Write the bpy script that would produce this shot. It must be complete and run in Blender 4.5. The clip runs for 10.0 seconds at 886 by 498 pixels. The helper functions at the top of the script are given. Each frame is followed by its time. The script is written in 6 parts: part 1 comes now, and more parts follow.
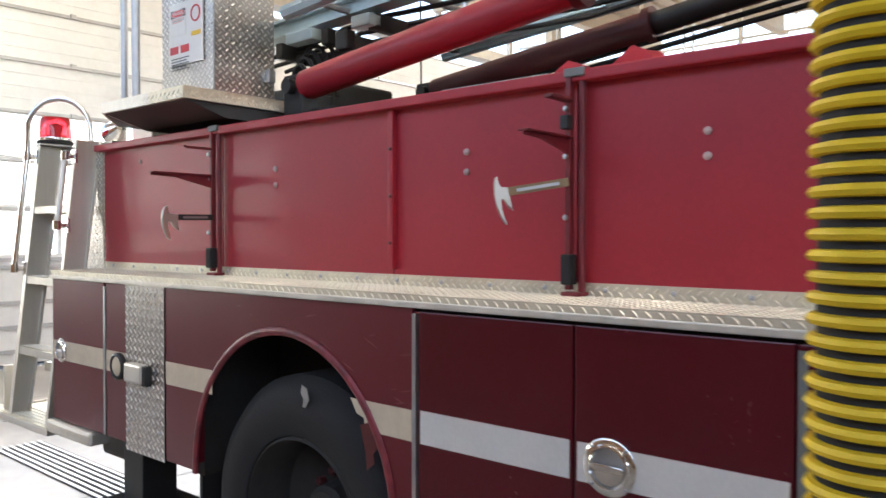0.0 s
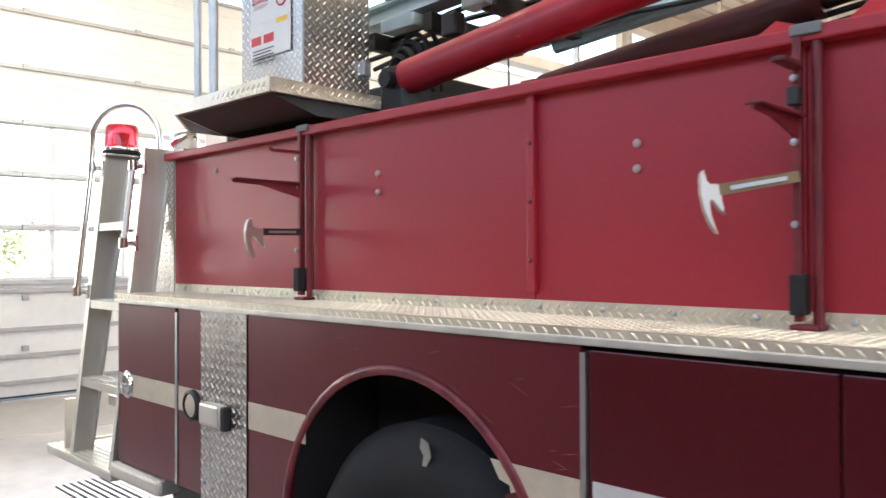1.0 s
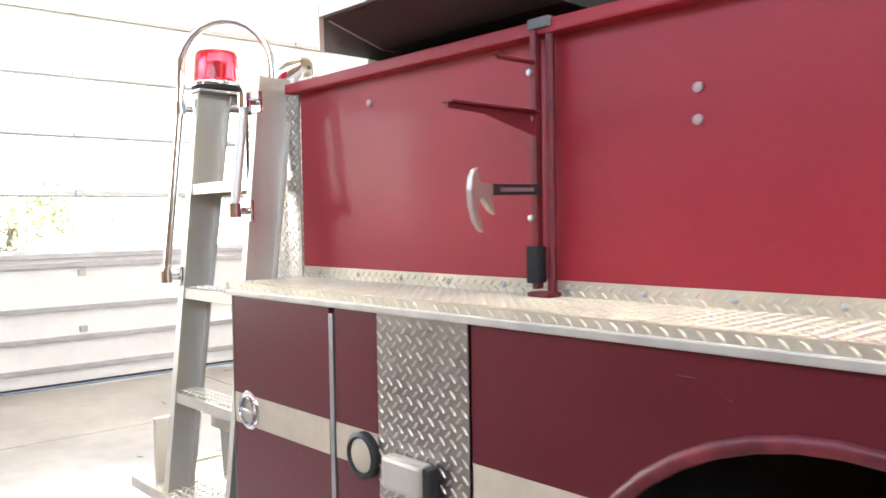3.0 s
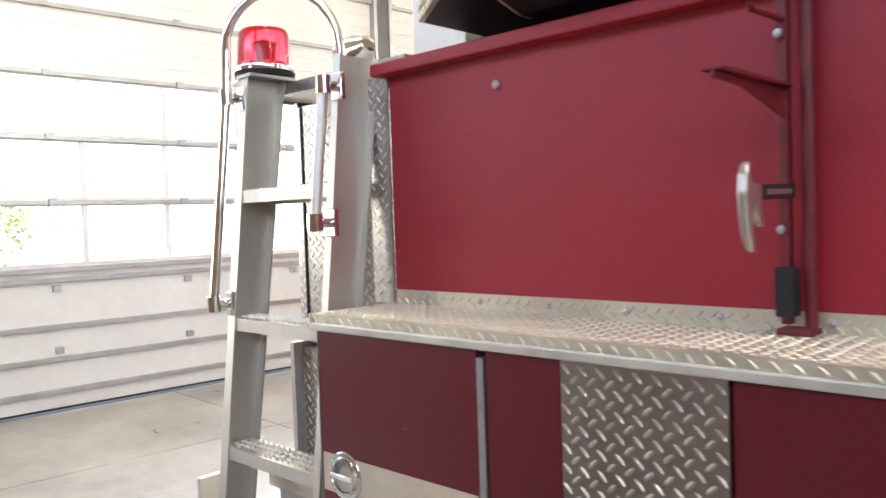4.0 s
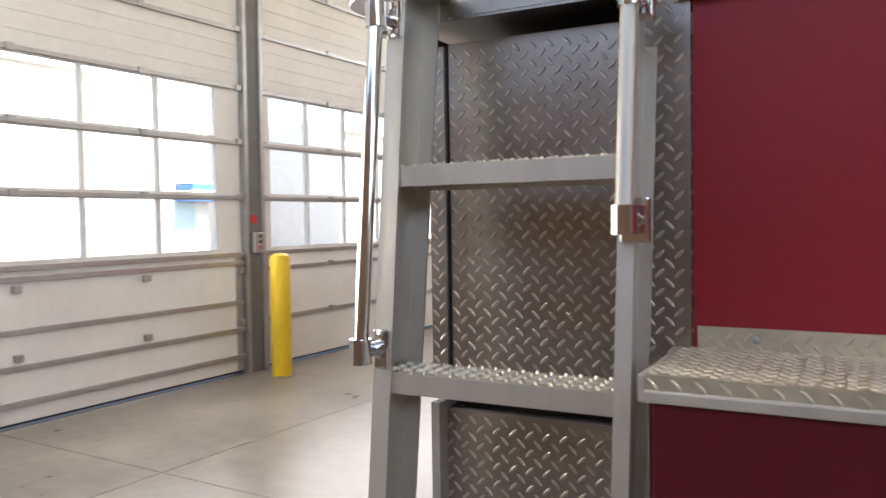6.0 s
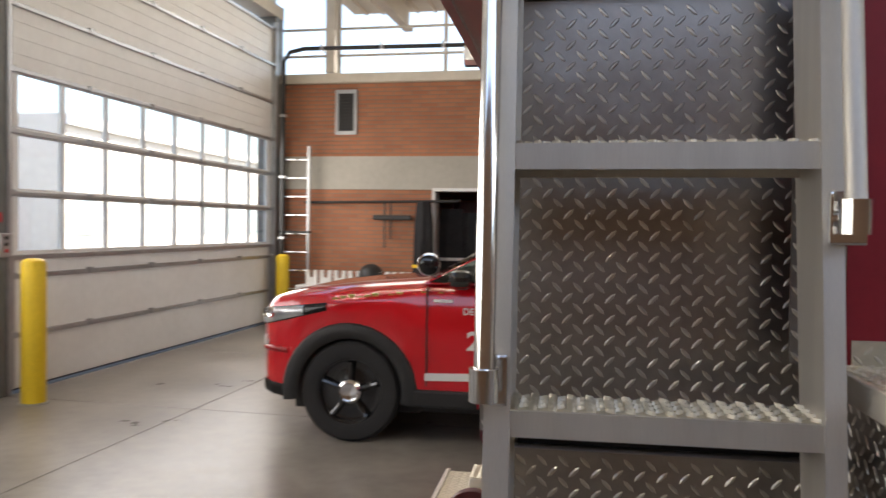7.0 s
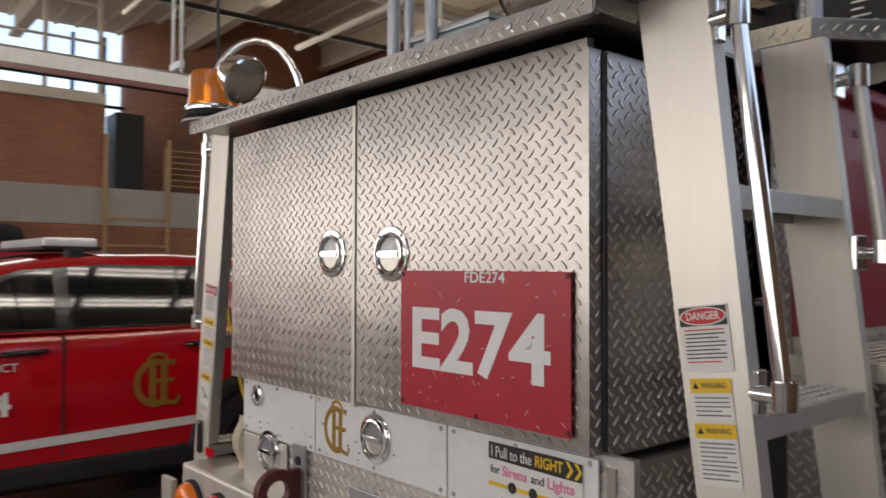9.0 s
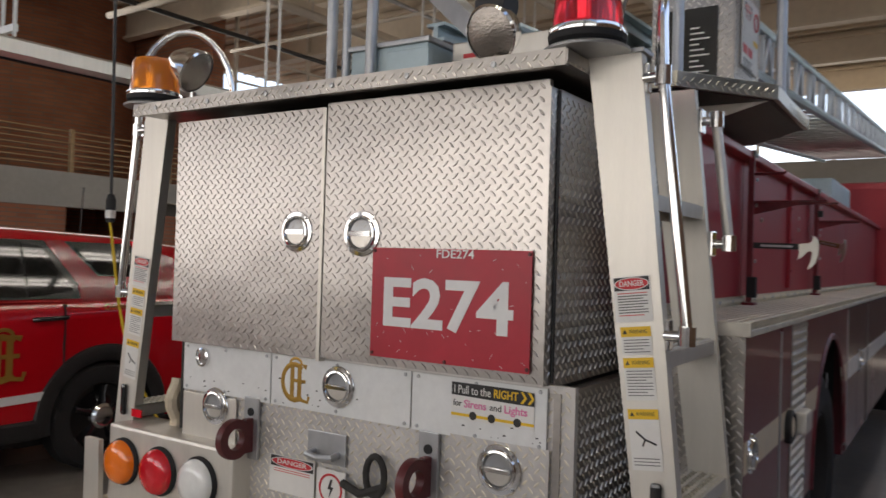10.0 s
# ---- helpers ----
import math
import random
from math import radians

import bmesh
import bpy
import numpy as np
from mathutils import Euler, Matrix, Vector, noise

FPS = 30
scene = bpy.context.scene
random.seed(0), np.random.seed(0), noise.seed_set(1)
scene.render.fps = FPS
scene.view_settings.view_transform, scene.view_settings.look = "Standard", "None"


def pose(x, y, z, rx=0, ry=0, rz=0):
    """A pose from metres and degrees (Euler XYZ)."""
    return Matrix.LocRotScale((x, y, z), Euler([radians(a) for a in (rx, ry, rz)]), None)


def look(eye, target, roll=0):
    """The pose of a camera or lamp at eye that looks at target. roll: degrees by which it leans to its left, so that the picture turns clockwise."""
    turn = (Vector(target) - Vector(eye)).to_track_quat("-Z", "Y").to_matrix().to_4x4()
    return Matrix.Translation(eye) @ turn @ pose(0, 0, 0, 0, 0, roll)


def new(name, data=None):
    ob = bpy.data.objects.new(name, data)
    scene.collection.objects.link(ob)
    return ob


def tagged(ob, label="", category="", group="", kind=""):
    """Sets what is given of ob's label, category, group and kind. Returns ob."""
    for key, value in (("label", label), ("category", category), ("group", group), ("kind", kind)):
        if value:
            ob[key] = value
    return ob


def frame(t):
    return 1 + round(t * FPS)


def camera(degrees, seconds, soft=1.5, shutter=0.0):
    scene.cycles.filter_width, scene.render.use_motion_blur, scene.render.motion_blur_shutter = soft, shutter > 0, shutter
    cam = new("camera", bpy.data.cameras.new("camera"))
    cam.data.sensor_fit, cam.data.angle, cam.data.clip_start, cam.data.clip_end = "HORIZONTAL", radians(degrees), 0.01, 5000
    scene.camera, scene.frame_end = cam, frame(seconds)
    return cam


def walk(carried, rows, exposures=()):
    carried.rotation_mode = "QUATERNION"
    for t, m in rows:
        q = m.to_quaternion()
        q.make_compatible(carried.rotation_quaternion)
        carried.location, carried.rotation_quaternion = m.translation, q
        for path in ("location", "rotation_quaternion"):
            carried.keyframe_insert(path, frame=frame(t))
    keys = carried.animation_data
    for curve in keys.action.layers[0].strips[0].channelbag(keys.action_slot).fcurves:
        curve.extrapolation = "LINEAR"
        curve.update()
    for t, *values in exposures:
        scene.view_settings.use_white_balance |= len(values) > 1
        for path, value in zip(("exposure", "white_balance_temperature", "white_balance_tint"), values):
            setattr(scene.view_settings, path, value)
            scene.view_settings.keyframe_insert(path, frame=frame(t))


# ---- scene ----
cam = camera(59.0, 10.0, shutter=0.35)
PATH = [
    (0, (4.171, -1.777, 1.629), (2.873, -0.256, 1.589), 0.3),
    (0.5, (3.893, -1.624, 1.608), (2.526, -0.164, 1.621), 0.2),
    (1, (3.588, -1.548, 1.615), (2.193, -0.115, 1.625), 0.0),
    (1.5, (3.306, -1.485, 1.626), (1.92, -0.044, 1.607), -0.9),
    (2, (3.011, -1.39, 1.634), (1.589, 0.017, 1.631), -0.7),
    (2.5, (2.657, -1.33, 1.634), (1.21, 0.05, 1.587), -0.6),
    (3, (2.33, -1.244, 1.634), (0.872, 0.123, 1.55), -0.7),
    (3.2, (2.193, -1.214, 1.646), (0.73, 0.148, 1.568), -0.7),
    (4.3, (1.429, -1.229, 1.668), (0.067, 0.233, 1.594), -1.8),
    (4.5, (1.305, -1.178, 1.647), (-0.079, 0.266, 1.608), -1.6),
    (5, (0.978, -1.148, 1.632), (-0.406, 0.296, 1.61), -0.5),
    (5.2, (0.843, -1.165, 1.666), (-0.491, 0.324, 1.612), -0.6),
    (6.5, (-0.081, -1.189, 1.669), (-0.738, 0.699, 1.608), 0.0),
    (7, (-0.437, -1.072, 1.639), (-0.757, 0.901, 1.583), 0.9),
    (7.5, (-0.791, -0.976, 1.64), (-0.669, 1.021, 1.642), 0.7),
    (8, (-1.142, -0.848, 1.634), (-0.728, 1.107, 1.579), -0.4),
    (8.5, (-1.459, -0.688, 1.628), (-0.614, 1.125, 1.622), 0.6),
    (9, (-1.797, -0.574, 1.617), (-0.485, 0.935, 1.671), 0.4),
    (9.5, (-2.139, -0.57, 1.59), (-0.635, 0.748, 1.618), 1.9),
    (10, (-2.46, -0.528, 1.58), (-0.792, 0.575, 1.612), 1.9),
]
walk(cam, [(t, look(eye, target, roll)) for t, eye, target, roll in PATH], exposures=[(0.0, 2.74, 6800, 11), (0.5, 2.95, 6800, 11), (1.5, 2.95, 6800, 11), (2.0, 2.9, 6800, 11), (2.5, 3.25, 6900, 13), (3.0, 3.45, 6900, 12), (3.2, 3.5, 6900, 12), (4.3, 2.68, 6900, 12), (5.2, 2.28, 7000, 12), (6.3, 2.2, 7100, 13), (7.0, 1.75, 7200, 14), (8.0, 1.65, 7200, 15), (9.0, 1.12, 7000, 15), (10.0, 1.02, 6900, 15)])

# ---- light ----
world = bpy.data.worlds.new("sky")
scene.world = world
world.use_nodes = True
wn = world.node_tree.nodes
sky = wn.new("ShaderNodeTexSky")
sky.sky_type, sky.sun_disc = "NISHITA", False
sky.sun_elevation, sky.sun_rotation = radians(51), radians(80)
world.node_tree.links.new(sky.outputs[0], wn["Background"].inputs[0])
wn["Background"].inputs[1].default_value = 0.15
sun = new("sun", bpy.data.lights.new("sun", "SUN"))
sun.data.energy, sun.data.angle, sun.data.color = 5.0, radians(0.5), (1.0, 0.95, 0.88)
sun.matrix_world = look((8, 1.5, 10), (0, 0, 0))

TURN = pose(0, 0, 0, 0, 0, -2.4)     # the building stands a little askew to the truck


def window_light(name, spot, aim, w, h, power, color=(1.0, 0.98, 0.95)):
    lamp = new(name, bpy.data.lights.new(name, "AREA"))
    lamp.data.shape, lamp.data.size, lamp.data.size_y = "RECTANGLE", w, h
    lamp.data.energy, lamp.data.color = power, color
    lamp.matrix_world = TURN @ look(spot, aim)
    return lamp


window_light("daylight_door_a", (-5.74, 2.0, 2.2), (0, 2.0, 1.8), 5.6, 1.7, 30)
window_light("daylight_door_b", (-5.74, 8.2, 2.2), (0, 8.2, 2.0), 5.6, 1.7, 38)
# added fill lamp; the third door is out of view
window_light("fill_door_c", (-5.74, -4.3, 2.2), (0, -4.3, 2.0), 5.6, 1.7, 10)
window_light("daylight_clerestory_far", (2.0, 11.3, 4.9), (2.0, 0, 2.0), 14.0, 1.4, 50)
# added fill lamp; the near wall's windows are out of view
window_light("fill_clerestory_near", (3.0, -5.8, 4.9), (3.0, 0, 1.5), 16.0, 1.4, 9)
window_light("daylight_front", (17.6, 5.0, 5.2), (0, 4.0, 1.5), 10.0, 1.6, 95)


# ---- materials ----
def material(name, color, rough=0.5, metal=0.0, vary=0.08, grain=40.0, stain=3.0, bump=0.0, bump_scale=200.0,
             coat=0.0, rough_vary=0.1, emission=0.0, transmission=0.0, alpha=1.0, space="Object", streak=None):
    m = bpy.data.materials.new(name)
    m.use_nodes = True
    t = m.node_tree
    n, l = t.nodes, t.links
    b = n["Principled BSDF"]
    b.inputs["Roughness"].default_value, b.inputs["Metallic"].default_value = rough, metal
    b.inputs["Coat Weight"].default_value = coat
    b.inputs["Coat Roughness"].default_value = 0.06
    b.inputs["Transmission Weight"].default_value = transmission
    b.inputs["Alpha"].default_value = alpha
    co = n.new("ShaderNodeTexCoord")
    src = co.outputs[space]
    if streak:
        mp = n.new("ShaderNodeMapping")
        mp.inputs["Scale"].default_value = streak
        l.new(src, mp.inputs[0])
        src = mp.outputs[0]
    big, fine = n.new("ShaderNodeTexNoise"), n.new("ShaderNodeTexNoise")
    big.inputs["Scale"].default_value, fine.inputs["Scale"].default_value = stain, grain
    big.inputs["Detail"].default_value = 6
    l.new(src, big.inputs["Vector"]), l.new(src, fine.inputs["Vector"])
    mixn = n.new("ShaderNodeMath")
    mixn.operation = "MULTIPLY_ADD"
    l.new(big.outputs[0], mixn.inputs[0])
    mixn.inputs[1].default_value = 0.65
    half = n.new("ShaderNodeMath")
    half.operation = "MULTIPLY"
    l.new(fine.outputs[0], half.inputs[0])
    half.inputs[1].default_value = 0.35
    l.new(half.outputs[0], mixn.inputs[2])
    ramp = n.new("ShaderNodeValToRGB")
    ramp.color_ramp.elements[0].position, ramp.color_ramp.elements[1].position = 0.3, 0.7
    ramp.color_ramp.elements[0].color = (*[max(0, c * (1 - vary)) for c in color], 1)
    ramp.color_ramp.elements[1].color = (*[min(1, c * (1 + vary)) for c in color], 1)
    l.new(mixn.outputs[0], ramp.inputs[0])
    l.new(ramp.outputs[0], b.inputs["Base Color"])
    rr = n.new("ShaderNodeMapRange")
    rr.inputs["To Min"].default_value, rr.inputs["To Max"].default_value = max(0.02, rough - rough_vary), min(1, rough + rough_vary)
    l.new(mixn.outputs[0], rr.inputs[0]), l.new(rr.outputs[0], b.inputs["Roughness"])
    if bump:
        bn, bp = n.new("ShaderNodeTexNoise"), n.new("ShaderNodeBump")
        bn.inputs["Scale"].default_value = bump_scale
        l.new(src, bn.inputs["Vector"])
        bp.inputs["Strength"].default_value, bp.inputs["Distance"].default_value = bump, 0.01
        l.new(bn.outputs[0], bp.inputs["Height"]), l.new(bp.outputs[0], b.inputs["Normal"])
    if emission:
        b.inputs["Emission Color"].default_value = (*color, 1)
        b.inputs["Emission Strength"].default_value = emission
    return m


M = {}
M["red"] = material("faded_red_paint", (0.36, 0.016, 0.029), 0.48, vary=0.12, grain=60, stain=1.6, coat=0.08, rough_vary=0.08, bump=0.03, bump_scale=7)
# lower side panels and doors: darker, glossier reds than the upper panels
M["red_deep"] = material("lower_side_red", (0.125, 0.006, 0.015), 0.36, vary=0.14, grain=50, stain=2, coat=0.12, rough_vary=0.1, bump=0.03, bump_scale=6)
M["red_wet"] = material("lower_door_red", (0.085, 0.001, 0.008), 0.26, vary=0.1, grain=50, stain=2, coat=0.12, rough_vary=0.06, bump=0.02, bump_scale=5)
M["bright_steel"] = material("bright_forged_steel", (0.6, 0.57, 0.52), 0.38, metal=0.85, vary=0.1)
M["reflector"] = material("fluted_lamp_glass", (0.36, 0.33, 0.3), 0.22, metal=0.9, vary=0.15, grain=80, bump=0.25, bump_scale=160)
M["post_red"] = material("chipped_red_iron", (0.16, 0.012, 0.018), 0.5, vary=0.35, grain=30, stain=12)
M["red_gloss"] = material("red_car_paint", (0.56, 0.004, 0.012), 0.14, vary=0.05, coat=1.0, rough_vary=0.04)
# arch lip red: wear and the lip's pinkish highlight in one colour
M["worn_red"] = material("worn_highlight_red", (0.17, 0.022, 0.03), 0.38, vary=0.6, grain=30, stain=9, bump=0.1, bump_scale=40)
M["dull_bolt"] = material("dull_painted_bolt", (0.5, 0.36, 0.34), 0.45, metal=0.4, vary=0.2)
M["scratch"] = material("pale_scratch", (0.26, 0.1, 0.1), 0.6, vary=0.2)
M["coat_maroon"] = material("faded_maroon_cloth", (0.09, 0.012, 0.015), 0.9, vary=0.3, grain=20)
M["post_grey"] = material("dark_grey_post_paint", (0.15, 0.155, 0.15), 0.5, vary=0.2, grain=20)
# near-white base carries the window glare on the headlamp
M["headlamp"] = material("glare_white_headlamp", (0.85, 0.87, 0.88), 0.1, metal=0.4, vary=0.1, grain=30, coat=1.0, rough_vary=0.05)
M["cream"] = material("cream_tape", (0.62, 0.52, 0.38), 0.5, vary=0.12, grain=20, stain=5)
M["silver_tape"] = material("reflective_tape", (0.75, 0.75, 0.73), 0.35, metal=0.3, vary=0.08, grain=90, stain=6)
M["tread"] = material("tread_plate_aluminium", (0.41, 0.385, 0.36), 0.33, metal=1.0, vary=0.16, grain=55, stain=4, rough_vary=0.11, bump=0.4, bump_scale=5)
# door copy of the plate, left without the bright crowns
M["tread_door"] = material("door_tread_aluminium", (0.42, 0.395, 0.375), 0.33, metal=1.0, vary=0.16, grain=55, stain=4, rough_vary=0.11, bump=0.4, bump_scale=5)
# crown colours hold the lugs' glints as well as their wear
M["crown"] = material("rubbed_glint_lug", (0.74, 0.71, 0.66), 0.3, metal=0.9, vary=0.15, grain=60)
M["crown_worn"] = material("worn_glint_lug", (0.72, 0.67, 0.56), 0.4, metal=0.6, vary=0.18, grain=60)
# lower rear plate: lighter and less metallic than the door plate
M["tread_grey"] = material("pale_grey_tread", (0.6, 0.58, 0.56), 0.42, metal=0.6, vary=0.16, grain=45, stain=5, rough_vary=0.12)
M["tread_worn"] = material("worn_tread_aluminium", (0.66, 0.61, 0.48), 0.44, metal=0.6, vary=0.2, grain=45, stain=5, rough_vary=0.12)
M["edge"] = material("worn_bright_edge", (0.62, 0.58, 0.5), 0.4, metal=0.35, vary=0.2, grain=18, stain=6)
M["brushed"] = material("brushed_aluminium", (0.68, 0.65, 0.59), 0.46, metal=0.72, vary=0.08, grain=60, stain=2, streak=(12, 12, 0.6), rough_vary=0.08)
M["chrome"] = material("chrome", (0.82, 0.82, 0.82), 0.1, metal=1.0, vary=0.03, rough_vary=0.04)
M["steel"] = material("galvanised_steel", (0.45, 0.46, 0.47), 0.42, metal=0.9, vary=0.15, grain=30, stain=6)
M["steel_blue"] = material("pale_blue_steel_paint", (0.4, 0.5, 0.53), 0.45, metal=0.3, vary=0.12, grain=30, stain=4)
M["rubber"] = material("black_rubber", (0.012, 0.012, 0.013), 0.75, vary=0.35, grain=60, stain=5, bump=0.2, bump_scale=120)
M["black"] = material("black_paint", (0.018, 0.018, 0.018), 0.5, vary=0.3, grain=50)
M["black_gloss"] = material("black_gloss", (0.01, 0.01, 0.011), 0.15, vary=0.2, coat=0.6)
M["white"] = material("white_paint", (0.74, 0.75, 0.74), 0.4, vary=0.07, grain=40, stain=5)
M["door_white"] = material("door_enamel", (0.8, 0.81, 0.8), 0.45, vary=0.06, grain=12, stain=1.5, rough_vary=0.06)
M["hose_red"] = material("red_vinyl", (0.42, 0.02, 0.035), 0.65, vary=0.15, grain=60)
M["yellow"] = material("yellow_paint", (0.72, 0.5, 0.02), 0.5, vary=0.12, grain=30)
M["maroon"] = material("dark_red_iron", (0.1, 0.014, 0.016), 0.45, vary=0.25, grain=50)
M["gold"] = material("gold_leaf", (0.45, 0.26, 0.05), 0.35, metal=0.5, vary=0.15)
M["sign_red"] = material("sign_red", (0.42, 0.012, 0.03), 0.4, vary=0.12, grain=30, stain=8)
M["letter"] = material("white_lettering", (0.75, 0.75, 0.74), 0.5, vary=0.06)
M["paper"] = material("white_sticker", (0.74, 0.73, 0.7), 0.5, vary=0.05)
M["ink"] = material("black_ink", (0.02, 0.02, 0.02), 0.5, vary=0.1)
M["ink_red"] = material("red_ink", (0.6, 0.03, 0.04), 0.5, vary=0.05)
M["ink_yellow"] = material("yellow_ink", (0.8, 0.5, 0.02), 0.5, vary=0.05)
M["ink_pink"] = material("pink_ink", (0.75, 0.2, 0.4), 0.5, vary=0.05)
M["wood"] = material("pale_wood", (0.42, 0.27, 0.12), 0.5, vary=0.2, grain=20, streak=(1, 1, 10))
M["wood_dark"] = material("tool_handle_wood", (0.24, 0.16, 0.08), 0.55, vary=0.25, grain=40)
M["lens_amber"] = material("amber_lens", (0.95, 0.2, 0.008), 0.2, vary=0.08, coat=0.6)
M["lens_red"] = material("red_lens", (0.68, 0.008, 0.02), 0.2, vary=0.08, coat=0.6)
M["beacon_red"] = material("clear_red_dome", (0.85, 0.03, 0.05), 0.12, vary=0.05, transmission=0.75)
M["beacon_amber"] = material("clear_amber_dome", (0.95, 0.3, 0.03), 0.12, vary=0.05, transmission=0.6)
M["lens_white"] = material("clear_lens", (0.82, 0.83, 0.81), 0.15, vary=0.08, coat=0.6)
# near-black for recessed, covered and underside parts; darkness set in the colour
M["dark_fill"] = material("dark_underside", (0.03, 0.028, 0.026), 0.8, vary=0.4, grain=30)
M["cloth_red"] = material("red_canvas", (0.4, 0.018, 0.03), 0.8, vary=0.2, grain=30, bump=0.2)
M["cloth_dark"] = material("dark_coat_cloth", (0.02, 0.02, 0.022), 0.9, vary=0.5, grain=20)
M["stone"] = material("limestone_band", (0.4, 0.38, 0.33), 0.8, vary=0.12, grain=12, stain=1.2, bump=0.1)
M["ceiling"] = material("painted_roof_deck", (0.66, 0.58, 0.46), 0.8, vary=0.1, grain=8, stain=1)
M["beam"] = material("pale_roof_steel", (0.62, 0.57, 0.48), 0.6, vary=0.1, grain=10)
M["block"] = material("painted_block", (0.22, 0.21, 0.2), 0.7, vary=0.1, grain=10, stain=1.5, bump=0.1, bump_scale=30)
M["tube_light"] = material("lit_tube", (1.0, 0.97, 0.9), 0.4, vary=0.0, emission=7.0)
# paler than foliage: overexposed haze is put into the leaf colour
M["leaf"] = material("hazed_tree_leaves", (0.27, 0.32, 0.14), 0.6, vary=0.4, grain=3)
M["bark"] = material("tree_bark", (0.12, 0.09, 0.06), 0.9, vary=0.3, grain=12)
M["outer"] = material("street_pale", (0.74, 0.7, 0.64), 0.8, vary=0.1, grain=4)
M["asphalt"] = material("asphalt", (0.09, 0.09, 0.09), 0.85, vary=0.2, grain=30)

glass = bpy.data.materials.new("window_glass")
glass.use_nodes = True
gb = glass.node_tree.nodes["Principled BSDF"]
gb.inputs["Base Color"].default_value = (0.95, 0.97, 0.96, 1)
gb.inputs["Roughness"].default_value, gb.inputs["Transmission Weight"].default_value, gb.inputs["IOR"].default_value = 0.02, 1.0, 1.45
M["glass"] = glass
dark_glass = bpy.data.materials.new("tinted_car_glass")
dark_glass.use_nodes = True
gb = dark_glass.node_tree.nodes["Principled BSDF"]
gb.inputs["Base Color"].default_value, gb.inputs["Roughness"].default_value = (0.008, 0.01, 0.011, 1), 0.04
gb.inputs["Coat Weight"].default_value = 1.0
M["dark_glass"] = dark_glass


def concrete():
    m = material("sealed_concrete", (0.225, 0.208, 0.186), 0.32, vary=0.45, grain=7, stain=0.9, rough_vary=0.16, bump=0.05, bump_scale=60, space="Object")
    return m


M["concrete"] = concrete()


def brick_material(name, c1, c2, mortar):
    m = bpy.data.materials.new(name)
    m.use_nodes = True
    n, l = m.node_tree.nodes, m.node_tree.links
    b = n["Principled BSDF"]
    b.inputs["Roughness"].default_value = 0.8
    co, sep, com, br = n.new("ShaderNodeTexCoord"), n.new("ShaderNodeSeparateXYZ"), n.new("ShaderNodeCombineXYZ"), n.new("ShaderNodeTexBrick")
    add = n.new("ShaderNodeMath")
    l.new(co.outputs["Object"], sep.inputs[0])
    l.new(sep.outputs[0], add.inputs[0]), l.new(sep.outputs[1], add.inputs[1])
    l.new(add.outputs[0], com.inputs[0]), l.new(sep.outputs[2], com.inputs[1])
    l.new(com.outputs[0], br.inputs["Vector"])
    br.inputs["Scale"].default_value, br.inputs["Brick Width"].default_value, br.inputs["Row Height"].default_value = 1.0, 0.3, 0.068
    br.inputs["Mortar Size"].default_value = 0.009
    br.inputs["Color1"].default_value, br.inputs["Color2"].default_value, br.inputs["Mortar"].default_value = (*c1, 1), (*c2, 1), (*mortar, 1)
    br.inputs["Bias"].default_value = -0.2
    big = n.new("ShaderNodeTexNoise")
    big.inputs["Scale"].default_value = 1.3
    l.new(co.outputs["Object"], big.inputs["Vector"])
    mx = n.new("ShaderNodeMix")
    mx.data_type, mx.blend_type = "RGBA", "MULTIPLY"
    mx.inputs[0].default_value = 0.45
    l.new(br.outputs["Color"], mx.inputs[6]), l.new(big.outputs[0], mx.inputs[7])
    l.new(mx.outputs[2], b.inputs["Base Color"])
    bp = n.new("ShaderNodeBump")
    bp.inputs["Distance"].default_value, bp.inputs["Strength"].default_value = 0.008, 0.7
    bp.invert = True
    l.new(br.outputs["Fac"], bp.inputs["Height"]), l.new(bp.outputs[0], b.inputs["Normal"])
    return m


M["brick_brown"] = brick_material("brown_brick", (0.3, 0.17, 0.1), (0.24, 0.13, 0.075), (0.2, 0.15, 0.11))
M["brick"] = brick_material("orange_brick", (0.52, 0.2, 0.1), (0.42, 0.15, 0.075), (0.3, 0.2, 0.14))


# lug crowns of tread plate: rubbed wear plus painted glints, brighter than the sheet
CROWNS = {"tread_plate_aluminium": "crown", "worn_tread_aluminium": "crown_worn", "pale_grey_tread": "crown_worn"}


# ---- mesh helpers ----
def finish(name, bm, mat, smooth=False):
    bmesh.ops.recalc_face_normals(bm, faces=bm.faces)
    me = bpy.data.meshes.new(name)
    if smooth:
        for f in bm.faces:
            f.smooth = True
    bm.to_mesh(me)
    bm.free()
    me.materials.append(mat)
    if mat.name in CROWNS:
        me.materials.append(M[CROWNS[mat.name]])
    if smooth:
        me.set_sharp_from_angle(angle=radians(38))
    return new(name, me)


def part(name, bm, mat, parent, label="", smooth=False):
    ob = finish(name, bm, mat, smooth)
    ob.parent = parent
    return tagged(ob, label)


def thing(name, label, category, group="", kind="", at=None):
    ob = new(name)
    ob.empty_display_size = 0.1
    if at is not None:
        ob.matrix_world = at
    return tagged(ob, label, category, group, kind)


